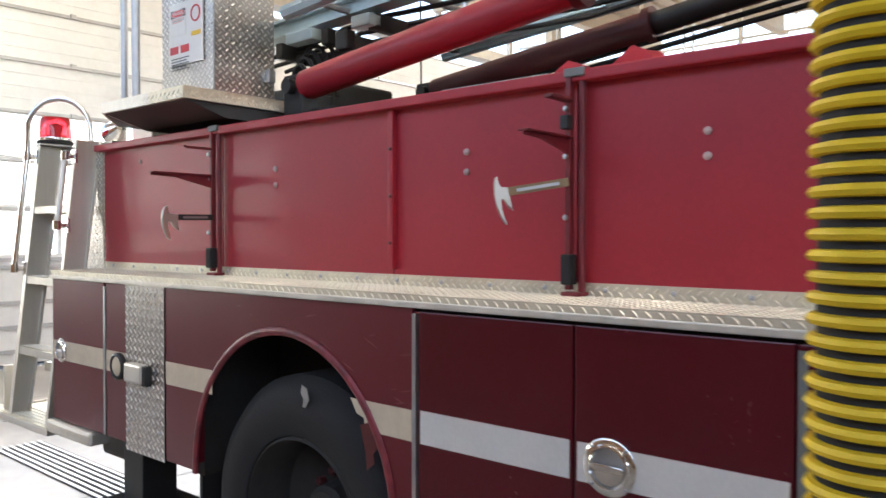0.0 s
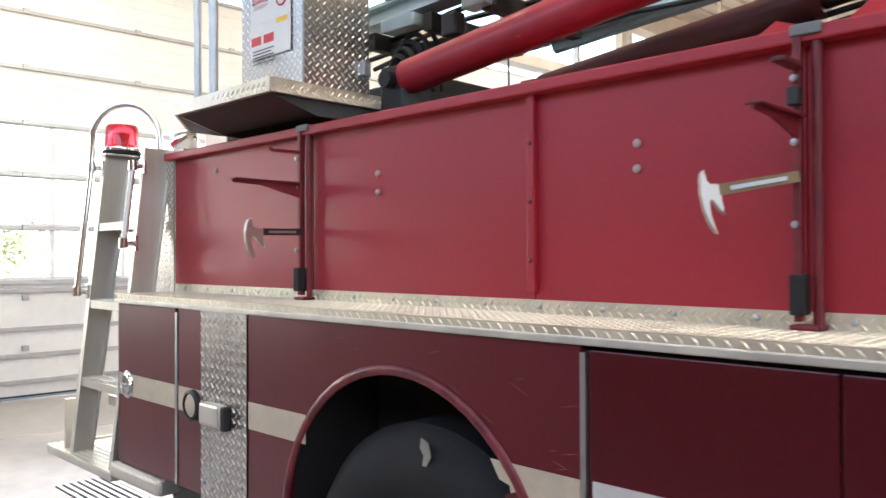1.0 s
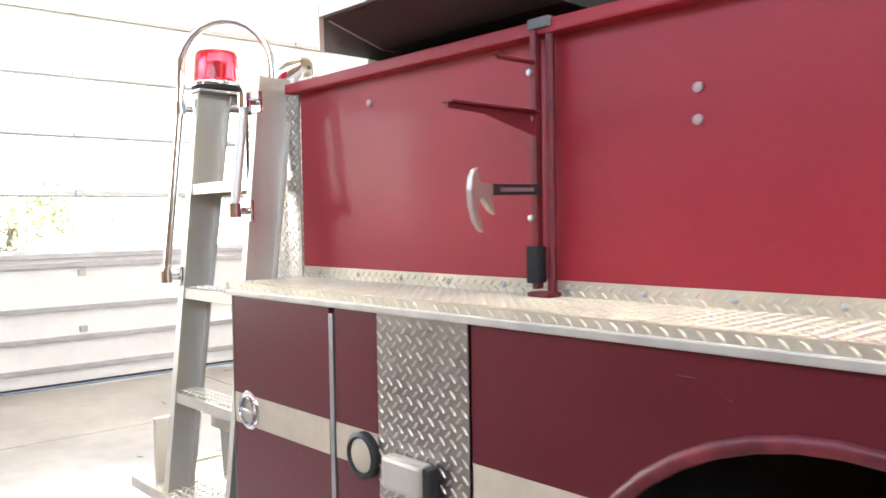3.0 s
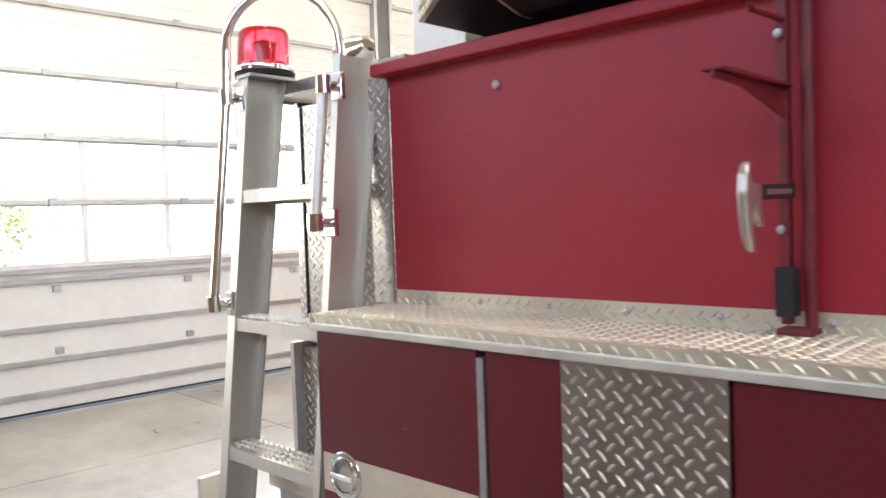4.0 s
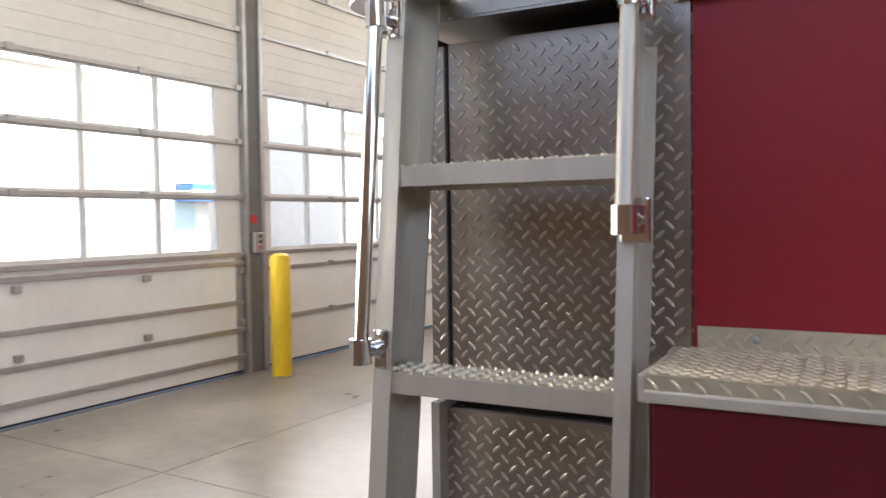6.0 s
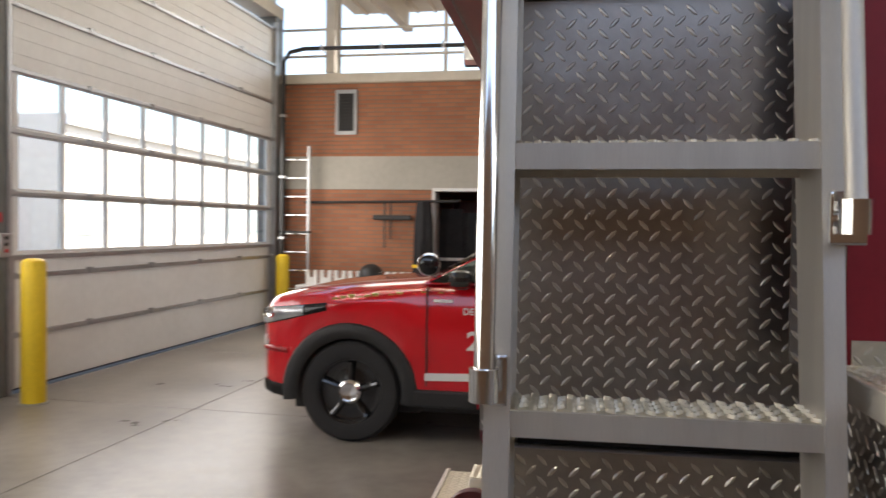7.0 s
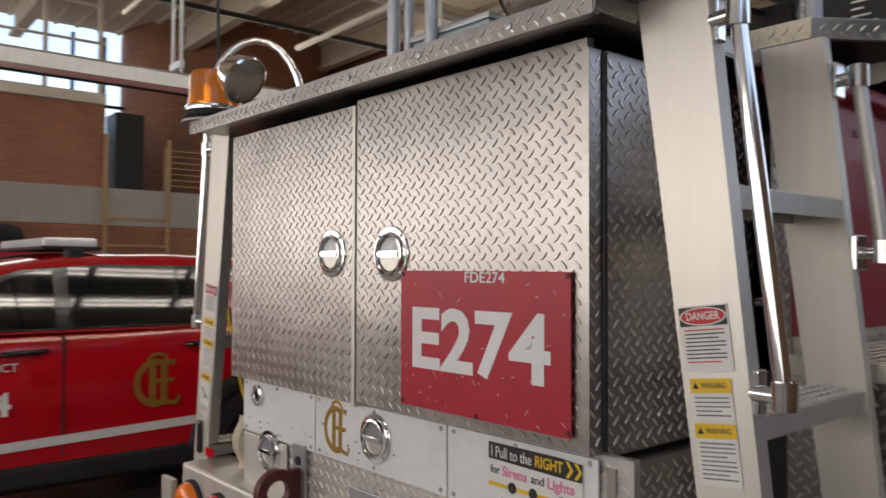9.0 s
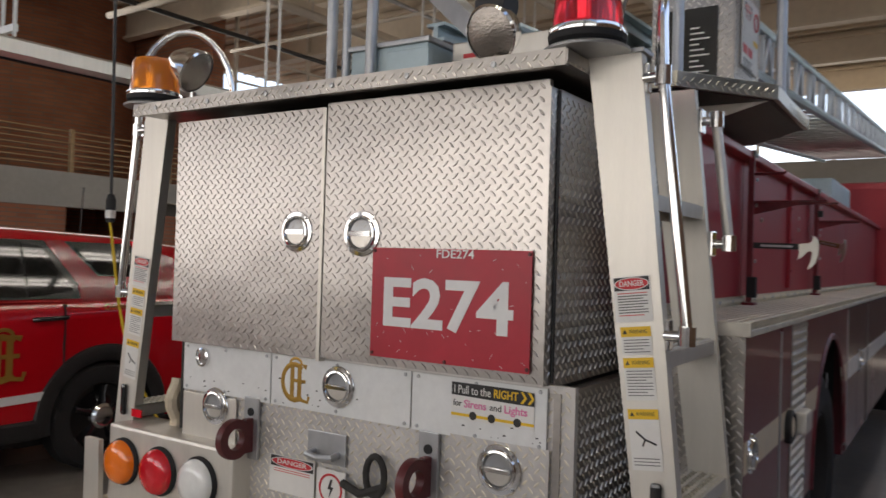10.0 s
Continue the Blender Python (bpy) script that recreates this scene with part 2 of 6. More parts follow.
def box(bm, x0, x1, y0, y1, z0, z1, bevel=0.0):
    r = bmesh.ops.create_cube(bm, size=1.0)
    for v in r["verts"]:
        v.co = Vector((x0 + (v.co.x + 0.5) * (x1 - x0), y0 + (v.co.y + 0.5) * (y1 - y0), z0 + (v.co.z + 0.5) * (z1 - z0)))
    if bevel:
        edges = {e for v in r["verts"] for e in v.link_edges}
        bmesh.ops.bevel(bm, geom=list(edges), offset=bevel, segments=2, affect="EDGES", profile=0.6)
    return bm


def boxes(*rows, bevel=0.0):
    bm = bmesh.new()
    for r in rows:
        box(bm, *r, bevel)
    return bm


def tube(bm, pts, r, seg=10, caps=True):
    """A round bar along points."""
    pts = [Vector(p) for p in pts]
    rings = []
    side = None
    for i, p in enumerate(pts):
        a = pts[max(i - 1, 0)]
        b = pts[min(i + 1, len(pts) - 1)]
        d = (b - a).normalized()
        if side is None:
            side = d.orthogonal().normalized()
        side = (side - d * side.dot(d)).normalized()
        up = d.cross(side)
        rad = r[i] if isinstance(r, (list, tuple)) else r
        rings.append([bm.verts.new(p + rad * (math.cos(k * math.tau / seg) * side + math.sin(k * math.tau / seg) * up)) for k in range(seg)])
    for a, b in zip(rings, rings[1:]):
        for k in range(seg):
            bm.faces.new((a[k], a[(k + 1) % seg], b[(k + 1) % seg], b[k]))
    if caps:
        bm.faces.new(rings[0][::-1]), bm.faces.new(rings[-1])
    return bm


def tubes(*rows, seg=10):
    bm = bmesh.new()
    for pts, r in rows:
        tube(bm, pts, r, seg)
    return bm


def lathe(bm, m, profile, seg=32):
    """Turns (radius, height) pairs round the z axis of m."""
    rings = []
    for r, h in profile:
        if r < 1e-5:
            rings.append([bm.verts.new(m @ Vector((0, 0, h)))])
        else:
            rings.append([bm.verts.new(m @ Vector((r * math.cos(k * math.tau / seg), r * math.sin(k * math.tau / seg), h))) for k in range(seg)])
    for a, b in zip(rings, rings[1:]):
        for k in range(seg):
            p, q = a[k % len(a)], a[(k + 1) % len(a)]
            s, u = b[(k + 1) % len(b)], b[k % len(b)]
            f = list(dict.fromkeys((p, q, s, u)))
            if len(f) > 2:
                bm.faces.new(f)
    return bm


def lathed(m, profile, seg=32):
    return lathe(bmesh.new(), m, profile, seg)


def prism(bm, pts, origin, u, v, depth):
    """A flat outline, in steps of u and v from origin, pulled out along u x v by depth."""
    u, v, origin = Vector(u), Vector(v), Vector(origin)
    n = u.cross(v).normalized() * depth
    a = [bm.verts.new(origin + u * p + v * q) for p, q in pts]
    b = [bm.verts.new(w.co + n) for w in a]
    bm.faces.new(a[::-1]), bm.faces.new(b)
    for i in range(len(a)):
        j = (i + 1) % len(a)
        bm.faces.new((a[i], a[j], b[j], b[i]))
    return bm


def tread(origin, u, v, w, h, thick=0.004, pitch=0.025, lug=0.002, bm=None):
    """A sheet of tread plate with raised lugs: w along u, h along v, its face towards u x v."""
    bm = bm or bmesh.new()
    u, v, origin = Vector(u).normalized(), Vector(v).normalized(), Vector(origin)
    n = u.cross(v).normalized()
    prism(bm, [(0, 0), (w, 0), (w, h), (0, h)], origin - n * thick, u, v, thick)
    k = pitch / math.sqrt(2)
    reach = int((w + h) / k) + 2
    for i in range(-reach, reach):
        for j in range(-reach, reach):
            cu, cv = (i - j) * k + k * 0.6, (i + j) * k + k * 0.6
            if not (0.007 < cu < w - 0.007 and 0.007 < cv < h - 0.007):
                continue
            s = 1 if (i + j) % 2 else -1
            c = origin + u * cu + v * cv
            a = (u + v * s) * (pitch * 0.36)
            b = (v - u * s) * (pitch * 0.1)
            ring = ((-1.0, 0.0), (-0.45, -1.0), (0.45, -1.0), (1.0, 0.0), (0.45, 1.0), (-0.45, 1.0))
            low_ring = [bm.verts.new(c + a * p + b * q) for p, q in ring]
            crown = [bm.verts.new(c + a * p * 0.8 + b * q * 0.4 + n * lug) for p, q in ring]
            for e in range(6):
                g = (e + 1) % 6
                bm.faces.new((low_ring[e], low_ring[g], crown[g], crown[e])).material_index = 1
            bm.faces.new(crown).material_index = 1
    return bm


def writing(text, m, size, mat, parent, name="lettering", label="", width=None, thick=0.0008, bold=0.0):
    """Words in the built-in font, centred on m's origin, lying in its xy plane."""
    cu = bpy.data.curves.new(name, "FONT")
    cu.body, cu.size, cu.align_x, cu.align_y = text, size, "CENTER", "CENTER"
    cu.extrude, cu.offset, cu.resolution_u = thick, bold, 3
    ob = bpy.data.objects.new(name, cu)
    me = bpy.data.meshes.new_from_object(ob)
    bpy.data.objects.remove(ob)
    if width:
        xs = [v.co.x for v in me.vertices]
        k = width / (max(xs) - min(xs))
        for v in me.vertices:
            v.co.x *= k
    me.transform(m)
    me.materials.clear()
    me.materials.append(mat)
    o = new(name, me)
    o.parent = parent
    return tagged(o, label)


def face(x, y, z, u, v):
    """A pose whose x axis is u and y axis is v."""
    u, v = Vector(u).normalized(), Vector(v).normalized()
    n = u.cross(v)
    return Matrix(((u.x, v.x, n.x, x), (u.y, v.y, n.y, y), (u.z, v.z, n.z, z), (0, 0, 0, 1)))


# ---- the building ----
DX, FY, NY, EX = -5.83, 11.5, -6.0, 18.0      # door wall, far wall, near wall, front wall


def built(name, bm, mat, label="", smooth=False):
    ob = finish(name, bm, mat, smooth)
    ob.matrix_world = TURN
    return tagged(ob, label, name.split("_")[0], kind="structure")


ground = finish("ground", boxes((-400, 400, -400, 400, -0.3, -0.06)), M["asphalt"])
tagged(ground, "grey asphalt street outside the overhead doors", "ground", kind="structure")
floor = built("floor", boxes((DX - 0.3, EX, NY, 16.5, -0.06, -0.012)), M["dark_fill"], "sealed grey concrete floor with saw-cut joints")
XJ, YJ=(DX, -3.9, -0.6, 2.7, 6.0, 9.3, 12.6, 15.3, EX), (NY, -3.5, -0.6, 2.25, 5.2, 8.1, FY)
for i in range(len(XJ) - 1):
    for j in range(len(YJ) - 1):
        part("slab", boxes((XJ[i] + 0.004, XJ[i + 1] - 0.004, YJ[j] + 0.004, YJ[j + 1] - 0.004, -0.012, 0.0), bevel=0.003), M["concrete"], floor)

wall_doors = thing("wall_doors", "brick piers and header between the overhead doors", "wall", kind="structure", at=TURN)
for y0, y1 in ((-1.6, -1.32), (4.97, 5.23), (11.2, FY)):
    part("pier", boxes((DX - 0.3, DX + 0.02, y0, y1, 0, 5.1)), M["post_grey"], wall_doors)
part("header", boxes((DX - 0.3, DX + 0.03, NY, FY, 5.1, 5.3)), M["beam"], wall_doors)
for k in range(9):
    y = NY + 0.06 + k * 2.17
    part("mullion", boxes((DX - 0.2, DX - 0.1, y - 0.04, y + 0.04, 5.3, 6.3)), M["beam"], wall_doors)
cbx = part("control_box", boxes((DX + 0.02, DX + 0.1, 5.02, 5.18, 1.3, 1.52), bevel=0.008), M["steel"], wall_doors, "grey door control box on the post")
for k, mt in enumerate(("ink_red", "black", "black")):
    part("button", lathed(face(DX + 0.1, 5.1, 1.36 + k * 0.06, Vector((0, 1, 0)), Vector((0, 0, 1))), [(0.018, 0), (0.016, 0.012), (0, 0.014)], 14), M[mt], cbx)
part("tag", boxes((DX + 0.02, DX + 0.026, 5.05, 5.13, 1.62, 1.71)), M["ink_red"], wall_doors, "small red tag")
part("header_top", boxes((DX - 0.3, DX, NY, FY, 6.3, 6.5)), M["beam"], wall_doors)


def overhead_door(y0, y1, cols, name, label, zs=(0.036, 0.56, 1.12, 1.3), pane_end=None):
    d = thing(name, label, "overhead door", kind="structure", at=TURN)
    x0, x1 = DX - 0.09, DX - 0.03
    for a, b in zip(zs, zs[1:]):
        part("door_section", boxes((x0, x1, y0, y1, a, b - 0.006), bevel=0.006), M["door_white"], d)
        part("strut", boxes((x1, x1 + 0.035, y0, y1, b - 0.035, b + 0.012), bevel=0.004), M["steel"], d)
    rows = ((1.33, 1.885), (1.925, 2.47), (2.51, 3.05))
    for a, b in rows:
        part("rail", boxes((x0, x1, y0, y1, a - 0.03, a + 0.02), (x0, x1, y0, y1, b - 0.02, b + 0.012), bevel=0.004), M["door_white"], d)
        part("strut", boxes((x1, x1 + 0.03, y0, y1, b - 0.01, b + 0.03), bevel=0.004), M["steel"], d)
        w = (y1 - y0 - 0.16) / cols
        s0 = y0
        if pane_end:
            w, s0 = 0.8, pane_end - 0.08 - cols * 0.8
            for ya, yb in ((y0, s0 + 0.08), (pane_end, y1)):
                part("stile", boxes((x0, x1 - 0.006, ya, yb, a + 0.02, b - 0.02)), M["door_white"], d)
        for c in range(cols + 1):
            y = s0 + 0.08 + c * w
            hw = 0.08 if c in (0, cols) else 0.022
            part("stile", boxes((x0, x1 - 0.004, y - hw, y + hw, a + 0.02, b - 0.02)), M["door_white"], d)
        for c in range(cols):
            p = part("pane", boxes((x0 + 0.025, x0 + 0.031, s0 + 0.1 + c * w, s0 + 0.06 + (c + 1) * w, a + 0.02, b - 0.02)), M["glass"], d)
            p.visible_shadow = False
    zs = (3.07, 3.68, 4.3, 4.9)
    for a, b in zip(zs, zs[1:]):
        part("door_section", boxes((x0, x1, y0, y1, a, b - 0.006), bevel=0.006), M["door_white"], d)
        part("strut", boxes((x1, x1 + 0.035, y0, y1, b - 0.03, b + 0.012), bevel=0.004), M["steel"], d)
        for k in range(1, 4):
            z = a + (b - a) * k / 4
            part("groove_rib", boxes((x1, x1 + 0.006, y0 + 0.01, y1 - 0.01, z - 0.012, z + 0.012), bevel=0.002), M["door_white"], d)
    w = (y1 - y0) / 5
    for k in range(6):
        y = min(max(y0 + k * w, y0 + 0.04), y1 - 0.04)
        for z in (0.56, 1.12, 1.9, 2.49, 3.06, 3.68, 4.3):
            part("hinge", boxes((x1 + 0.002, x1 + 0.05, y - 0.035, y + 0.035, z - 0.03, z + 0.03), bevel=0.006), M["steel"], d)
    for y in (y0 - 0.03, y1 + 0.03):
        part("track", boxes((x1, x1 + 0.07, y - 0.025, y + 0.025, 0.0, 5.0), bevel=0.006), M["steel"], d)
    part("bottom_seal", boxes((x0 + 0.01, x1 - 0.01, y0, y1, 0.018, 0.036)), M["rubber"], d)
    for y in (y0 + 0.05, y1 - 0.05):
        part("end_plate", boxes((x1, x1 + 0.012, y - 0.045, y + 0.045, 0.05, 1.28), bevel=0.003), M["steel"], d)
    return d


overhead_door(5.25, 11.18, 8, "door_1", "white sectional overhead door with three rows of clear panes, shut")
overhead_door(-1.30, 4.95, 7, "door_2", "white sectional overhead door with three rows of panes, shut behind the fire truck", (0.036, 0.2, 0.49, 0.785, 1.21, 1.3), 4.69)
# third door is out of view, added to carry the door wall on
overhead_door(-5.95, -1.62, 5, "door_3", "white sectional overhead door with three rows of panes, shut")

wall_far = thing("wall_far", "orange brick wall with a limestone band and high windows", "wall", kind="structure", at=TURN)
XE = 1.5
part("brickwork", boxes((DX - 0.3, -3.12, FY, FY + 0.3, 0, 2.25), (-1.17, 4.1, FY, FY + 0.3, 0, 2.25), (5.6, EX, FY, FY + 0.3, 0, 2.25)), M["brick"], wall_far)
part("stone_band", boxes((DX - 0.3, EX, FY - 0.012, FY + 0.3, 2.25, 2.8)), M["stone"], wall_far)
part("brickwork", boxes((DX - 0.3, XE, FY, FY + 0.3, 2.8, 4.02)), M["brick"], wall_far)
part("brickwork", boxes((7.3, EX, FY, FY + 0.3, 2.8, 4.3)), M["brick"], wall_far)
part("sill_beam", boxes((DX - 0.3, XE, FY - 0.1, FY + 0.3, 4.02, 4.17), (7.3, EX, FY - 0.1, FY + 0.3, 4.3, 4.45)), M["beam"], wall_far)
for x in (-4.84, -3.0, -1.15, 0.7, 1.45, 7.4, 9.3, 11.2, 13.1, 15.0, 17.0):
    part("mullion", boxes((x - 0.03, x + 0.03, FY + 0.05, FY + 0.12, 4.17, 6.3)), M["beam"], wall_far)
for z in (4.5, 4.95, 5.5):
    part("glazing_bar", boxes((DX, XE, FY + 0.06, FY + 0.1, z - 0.018, z + 0.018), (7.3, EX, FY + 0.06, FY + 0.1, z - 0.018, z + 0.018)), M["beam"], wall_far)
part("door_frame", boxes((-3.17, -3.12, FY - 0.03, FY + 0.3, 0, 2.25), (-1.17, -1.12, FY - 0.03, FY + 0.3, 0, 2.25), (-3.17, -1.12, FY - 0.03, FY + 0.3, 2.225, 2.275)), M["white"], wall_far)
part("gear_room", boxes((-4.2, -0.4, FY + 2.4, FY + 2.5, 0, 2.6), (-4.3, -4.2, FY + 0.3, FY + 2.5, 0, 2.6), (-0.4, -0.3, FY + 0.3, FY + 2.5, 0, 2.6), (-4.3, -0.3, FY + 0.3, FY + 2.5, 2.6, 2.7)), M["brick"], wall_far)
part("side_room", boxes((3.7, 6.0, FY + 2.4, FY + 2.5, 0, 2.6), (3.6, 3.7, FY + 0.3, FY + 2.5, 0, 2.6), (6.0, 6.1, FY + 0.3, FY + 2.5, 0, 2.6), (3.6, 6.1, FY + 0.3, FY + 2.5, 2.6, 2.7)), M["brick"], wall_far)
part("column", boxes((-4.98, -4.82, FY - 0.2, FY - 0.02, 4.17, 6.3), bevel=0.01), M["beam"], wall_far)
vent = thing("wall_vent", "narrow grey framed vent in the brick wall", "vent", at=TURN @ pose(0.1, 0, 0))
part("frame", boxes((-4.95, -4.9, FY - 0.04, FY, 3.16, 3.91), (-4.63, -4.58, FY - 0.04, FY, 3.16, 3.91), (-4.9, -4.63, FY - 0.04, FY, 3.16, 3.22), (-4.9, -4.63, FY - 0.04, FY, 3.85, 3.91), bevel=0.004), M["steel"], vent)
# dark sheet stands in for the unlit depth behind the slats
part("dark_backing", boxes((-4.9, -4.63, FY - 0.012, FY - 0.004, 3.2, 3.88)), M["dark_fill"], vent)
for k in range(12):
    part("slat", boxes((-4.9, -4.63, FY - 0.025, FY - 0.015, 3.23 + k * 0.052, 3.26 + k * 0.052)), M["black"], vent)

mezz = thing("wall_mezzanine", "deep mezzanine with brick drum and tall windows behind", "wall", kind="structure", at=TURN)
part("mezzanine_deck", boxes((XE, 7.3, FY + 0.3, 16.2, 2.6, 2.8)), M["stone"], mezz)
part("drum", lathed(pose(5.4, 16.0, 0), [(2.3, 2.8), (2.3, 6.5)], 48), M["brick"], mezz, "curved orange brick drum", True)
part("back_wall", boxes((7.0, 7.3, FY + 0.3, 16.2, 2.8, 6.5), (XE - 0.3, XE, FY + 0.3, 16.2, 0, 4.2)), M["brick"], mezz)
for x in (XE + 0.1, 2.1, 2.7, 3.3):
    part("window_bar", boxes((x - 0.03, x + 0.03, 16.0, 16.1, 2.8, 6.3)), M["black"], mezz)
for z in (2.9, 3.5, 4.2, 4.9, 5.6):
    part("window_bar", boxes((XE, 3.4, 16.02, 16.08, z - 0.03, z + 0.03)), M["black"], mezz)
part("cabinet_panel", boxes((2.25, 2.75, 13.6, 14.2, 2.8, 4.35), bevel=0.01), M["black"], mezz, "dark green tall cabinet")
railing = thing("mezzanine_railing", "wooden railing with thin horizontal rails", "railing", at=TURN)
for x in (2.45, 4.2, 6.0, 7.2):
    part("post", boxes((x - 0.03, x + 0.03, FY + 0.05, FY + 0.12, 2.8, 3.5), bevel=0.004), M["wood"], railing)
for x in (XE + 0.02, 2.45):
    part("post", boxes((x - 0.03, x + 0.03, FY - 0.05, FY - 0.015, 1.3, 3.6), bevel=0.004), M["wood"], railing)
for z in (1.55, 1.95, 2.35):
    part("rung", boxes((XE + 0.05, 2.42, FY - 0.045, FY - 0.02, z - 0.02, z + 0.02)), M["wood"], railing)
for k in range(7):
    part("rail", boxes((2.45, 7.2, FY + 0.07, FY + 0.095, 2.9 + k * 0.092, 2.915 + k * 0.092)), M["wood"], railing)

# near wall is out of view, added to close the bay
wall_near = thing("wall_near", "brown brick wall with high windows", "wall", kind="structure", at=TURN)
part("brickwork", boxes((DX - 0.3, EX, NY - 0.3, NY, 0, 4.1)), M["brick_brown"], wall_near)
for k in range(12):
    x = DX + 0.1 + k * 2.1
    part("mullion", boxes((x - 0.04, x + 0.04, NY - 0.2, NY - 0.1, 4.1, 6.3)), M["beam"], wall_near)
wall_front = thing("wall_front", "plain grey front wall with high windows", "wall", kind="structure", at=TURN)
part("brickwork", boxes((EX, EX + 0.3, NY - 0.3, 16.2, 0, 4.3)), M["block"], wall_front)
for k in range(11):
    y = NY + 0.1 + k * 1.74
    part("mullion", boxes((EX + 0.05, EX + 0.12, y - 0.04, y + 0.04, 4.3, 6.5)), M["beam"], wall_front)

bm = boxes((DX - 0.3, EX + 0.3, NY - 0.3, 16.3, 6.5, 6.7))
for k in range(60):
    x = DX + k * 0.4
    box(bm, x, x + 0.06, NY, 16.2, 6.44, 6.5)
for k in range(9):
    x = DX + 1.2 + k * 2.8
    for z0, z1, w in ((6.36, 6.42, 0.1), (5.86, 5.92, 0.1)):
        box(bm, x - w, x + w, NY, FY + 4, z0, z1)
    box(bm, x - 0.01, x + 0.01, NY, FY + 4, 5.9, 6.4)
for y in (-5.0, -1.0, 4.0, 9.0):
    box(bm, DX, EX, y - 0.06, y + 0.06, 5.72, 5.84)
ceiling = built("ceiling", bm, M["ceiling"], "pale corrugated roof deck on steel beams")


def tube_fitting(x, y, z):
    f = thing("tube_light", "white twin tube ceiling light, lit", "ceiling light", "ceiling lights", at=TURN @ pose(x, y, z))
    part("housing", boxes((-0.65, 0.65, -0.1, 0.1, 0.03, 0.09), bevel=0.01), M["white"], f)
    for dy in (-0.05, 0.05):
        part("tube", tubes(([(-0.62, dy, 0.015), (0.62, dy, 0.015)], 0.013), seg=8), M["tube_light"], f, "", True)
    for dx in (-0.5, 0.5):
        part("hanger", tubes(([(dx, 0, 0.09), (dx, 0, 6.5 - z)], 0.006), seg=6), M["steel"], f)
    return f


for k in range(9):
    for y in (-0.1, 0.55):
        tube_fitting(-4.6 + k * 1.36, y, 5.3)


def roof_pipe(pts, rad, mat, label):
    p = thing("roof_pipe", label, "pipe", "pipes under the roof", at=TURN)
    part("pipe", tubes((pts, rad), seg=10), M[mat], p, "", True)
    for k in range(1, len(pts)):
        mid = (Vector(pts[k]) + Vector(pts[k - 1])) / 2
        part("hanger", tubes(([mid, (mid.x, mid.y, 6.5)], 0.008), seg=6), M["steel"], p)
    return p


for y, z, rad, mat in ((5.0, 5.45, 0.05, "beam"), (7.2, 5.6, 0.035, "steel"), (8.6, 5.5, 0.07, "beam"), (10.2, 5.35, 0.04, "black")):
    roof_pipe([(-1.0, y, z), (4.0, y, z), (9.0, y, z), (15.0, y, z)], rad, mat, "long painted pipe slung under the roof deck")
for x, rad in ((1.6, 0.03), (4.4, 0.05), (6.8, 0.03)):
    roof_pipe([(x, 3.0, 5.3), (x, 7.0, 5.3), (x, 11.0, 5.3)], rad, "beam", "cross pipe slung under the roof deck")


# ---- the fire truck ----
X, Y, Z = Vector((1, 0, 0)), Vector((0, 1, 0)), Vector((0, 0, 1))
BACK = Vector((0, -1, 0))          # runs to the right on the truck's rear face
LEVEL = pose(0, 0, 0, 0, -0.33, 0)   # the truck stands with its rear a touch low
truck = thing("fire_truck", "red fire truck with tread plate rear body and aerial ladder, parked", "fire truck", at=LEVEL)
LEN = 9.5                           # the body runs on towards the cab
SHELF, RAIL, SIDE = 1.427, 2.095, 0.272


def arch_panel():
    pts = [(1.10, 0.64), (1.335, 0.64)]
    for k in range(25):
        a = math.pi - math.pi * k / 24
        pts.append((1.895 + 0.57 * math.cos(a), 0.66 + 0.6 * math.sin(a)))
    pts += [(2.455, 0.62), (2.54, 0.62), (2.54, 1.384), (1.10, 1.384)]
    return prism(bmesh.new(), pts, (0, 0.012, 0), X, Z, 0.012)


# lower side
def compartment_door(x0, x1, z0=0.66, z1=1.384, proud=0.012):
    return boxes((x0, x1, -0.0, proud, z0, z1), bevel=0.004)


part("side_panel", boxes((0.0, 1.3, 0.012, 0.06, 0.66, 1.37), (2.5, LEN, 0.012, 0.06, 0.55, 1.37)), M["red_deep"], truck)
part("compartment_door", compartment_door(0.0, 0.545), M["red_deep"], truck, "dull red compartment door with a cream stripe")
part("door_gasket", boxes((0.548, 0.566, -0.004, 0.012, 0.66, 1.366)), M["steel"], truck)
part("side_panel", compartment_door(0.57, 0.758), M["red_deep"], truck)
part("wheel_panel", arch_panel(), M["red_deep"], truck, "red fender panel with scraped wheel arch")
lip = bmesh.new()
tube(lip, [(1.325, 0.0, 0.63)] + [(1.895 + 0.57 * math.cos(math.pi - math.pi * k / 24), 0.0, 0.66 + 0.6 * math.sin(math.pi * k / 24)) for k in range(25)] + [(2.465, 0.0, 0.63)], 0.016, 10)
for v in lip.verts:
    v.co.y *= 0.6
part("arch_lip", lip, M["worn_red"], truck, "worn rolled lip of the wheel arch", True)
doorx = (2.562, 3.114, 3.668, 4.75, 5.9, 7.0)
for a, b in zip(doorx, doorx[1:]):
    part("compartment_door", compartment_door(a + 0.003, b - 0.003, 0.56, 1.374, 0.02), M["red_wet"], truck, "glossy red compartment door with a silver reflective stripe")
part("door_gasket", boxes((3.672, 3.692, -0.006, 0.012, 0.56, 1.36)), M["post_grey"], truck)
part("door_gasket", boxes((2.541, 2.556, -0.004, 0.012, 0.6, 1.366)), M["steel"], truck)
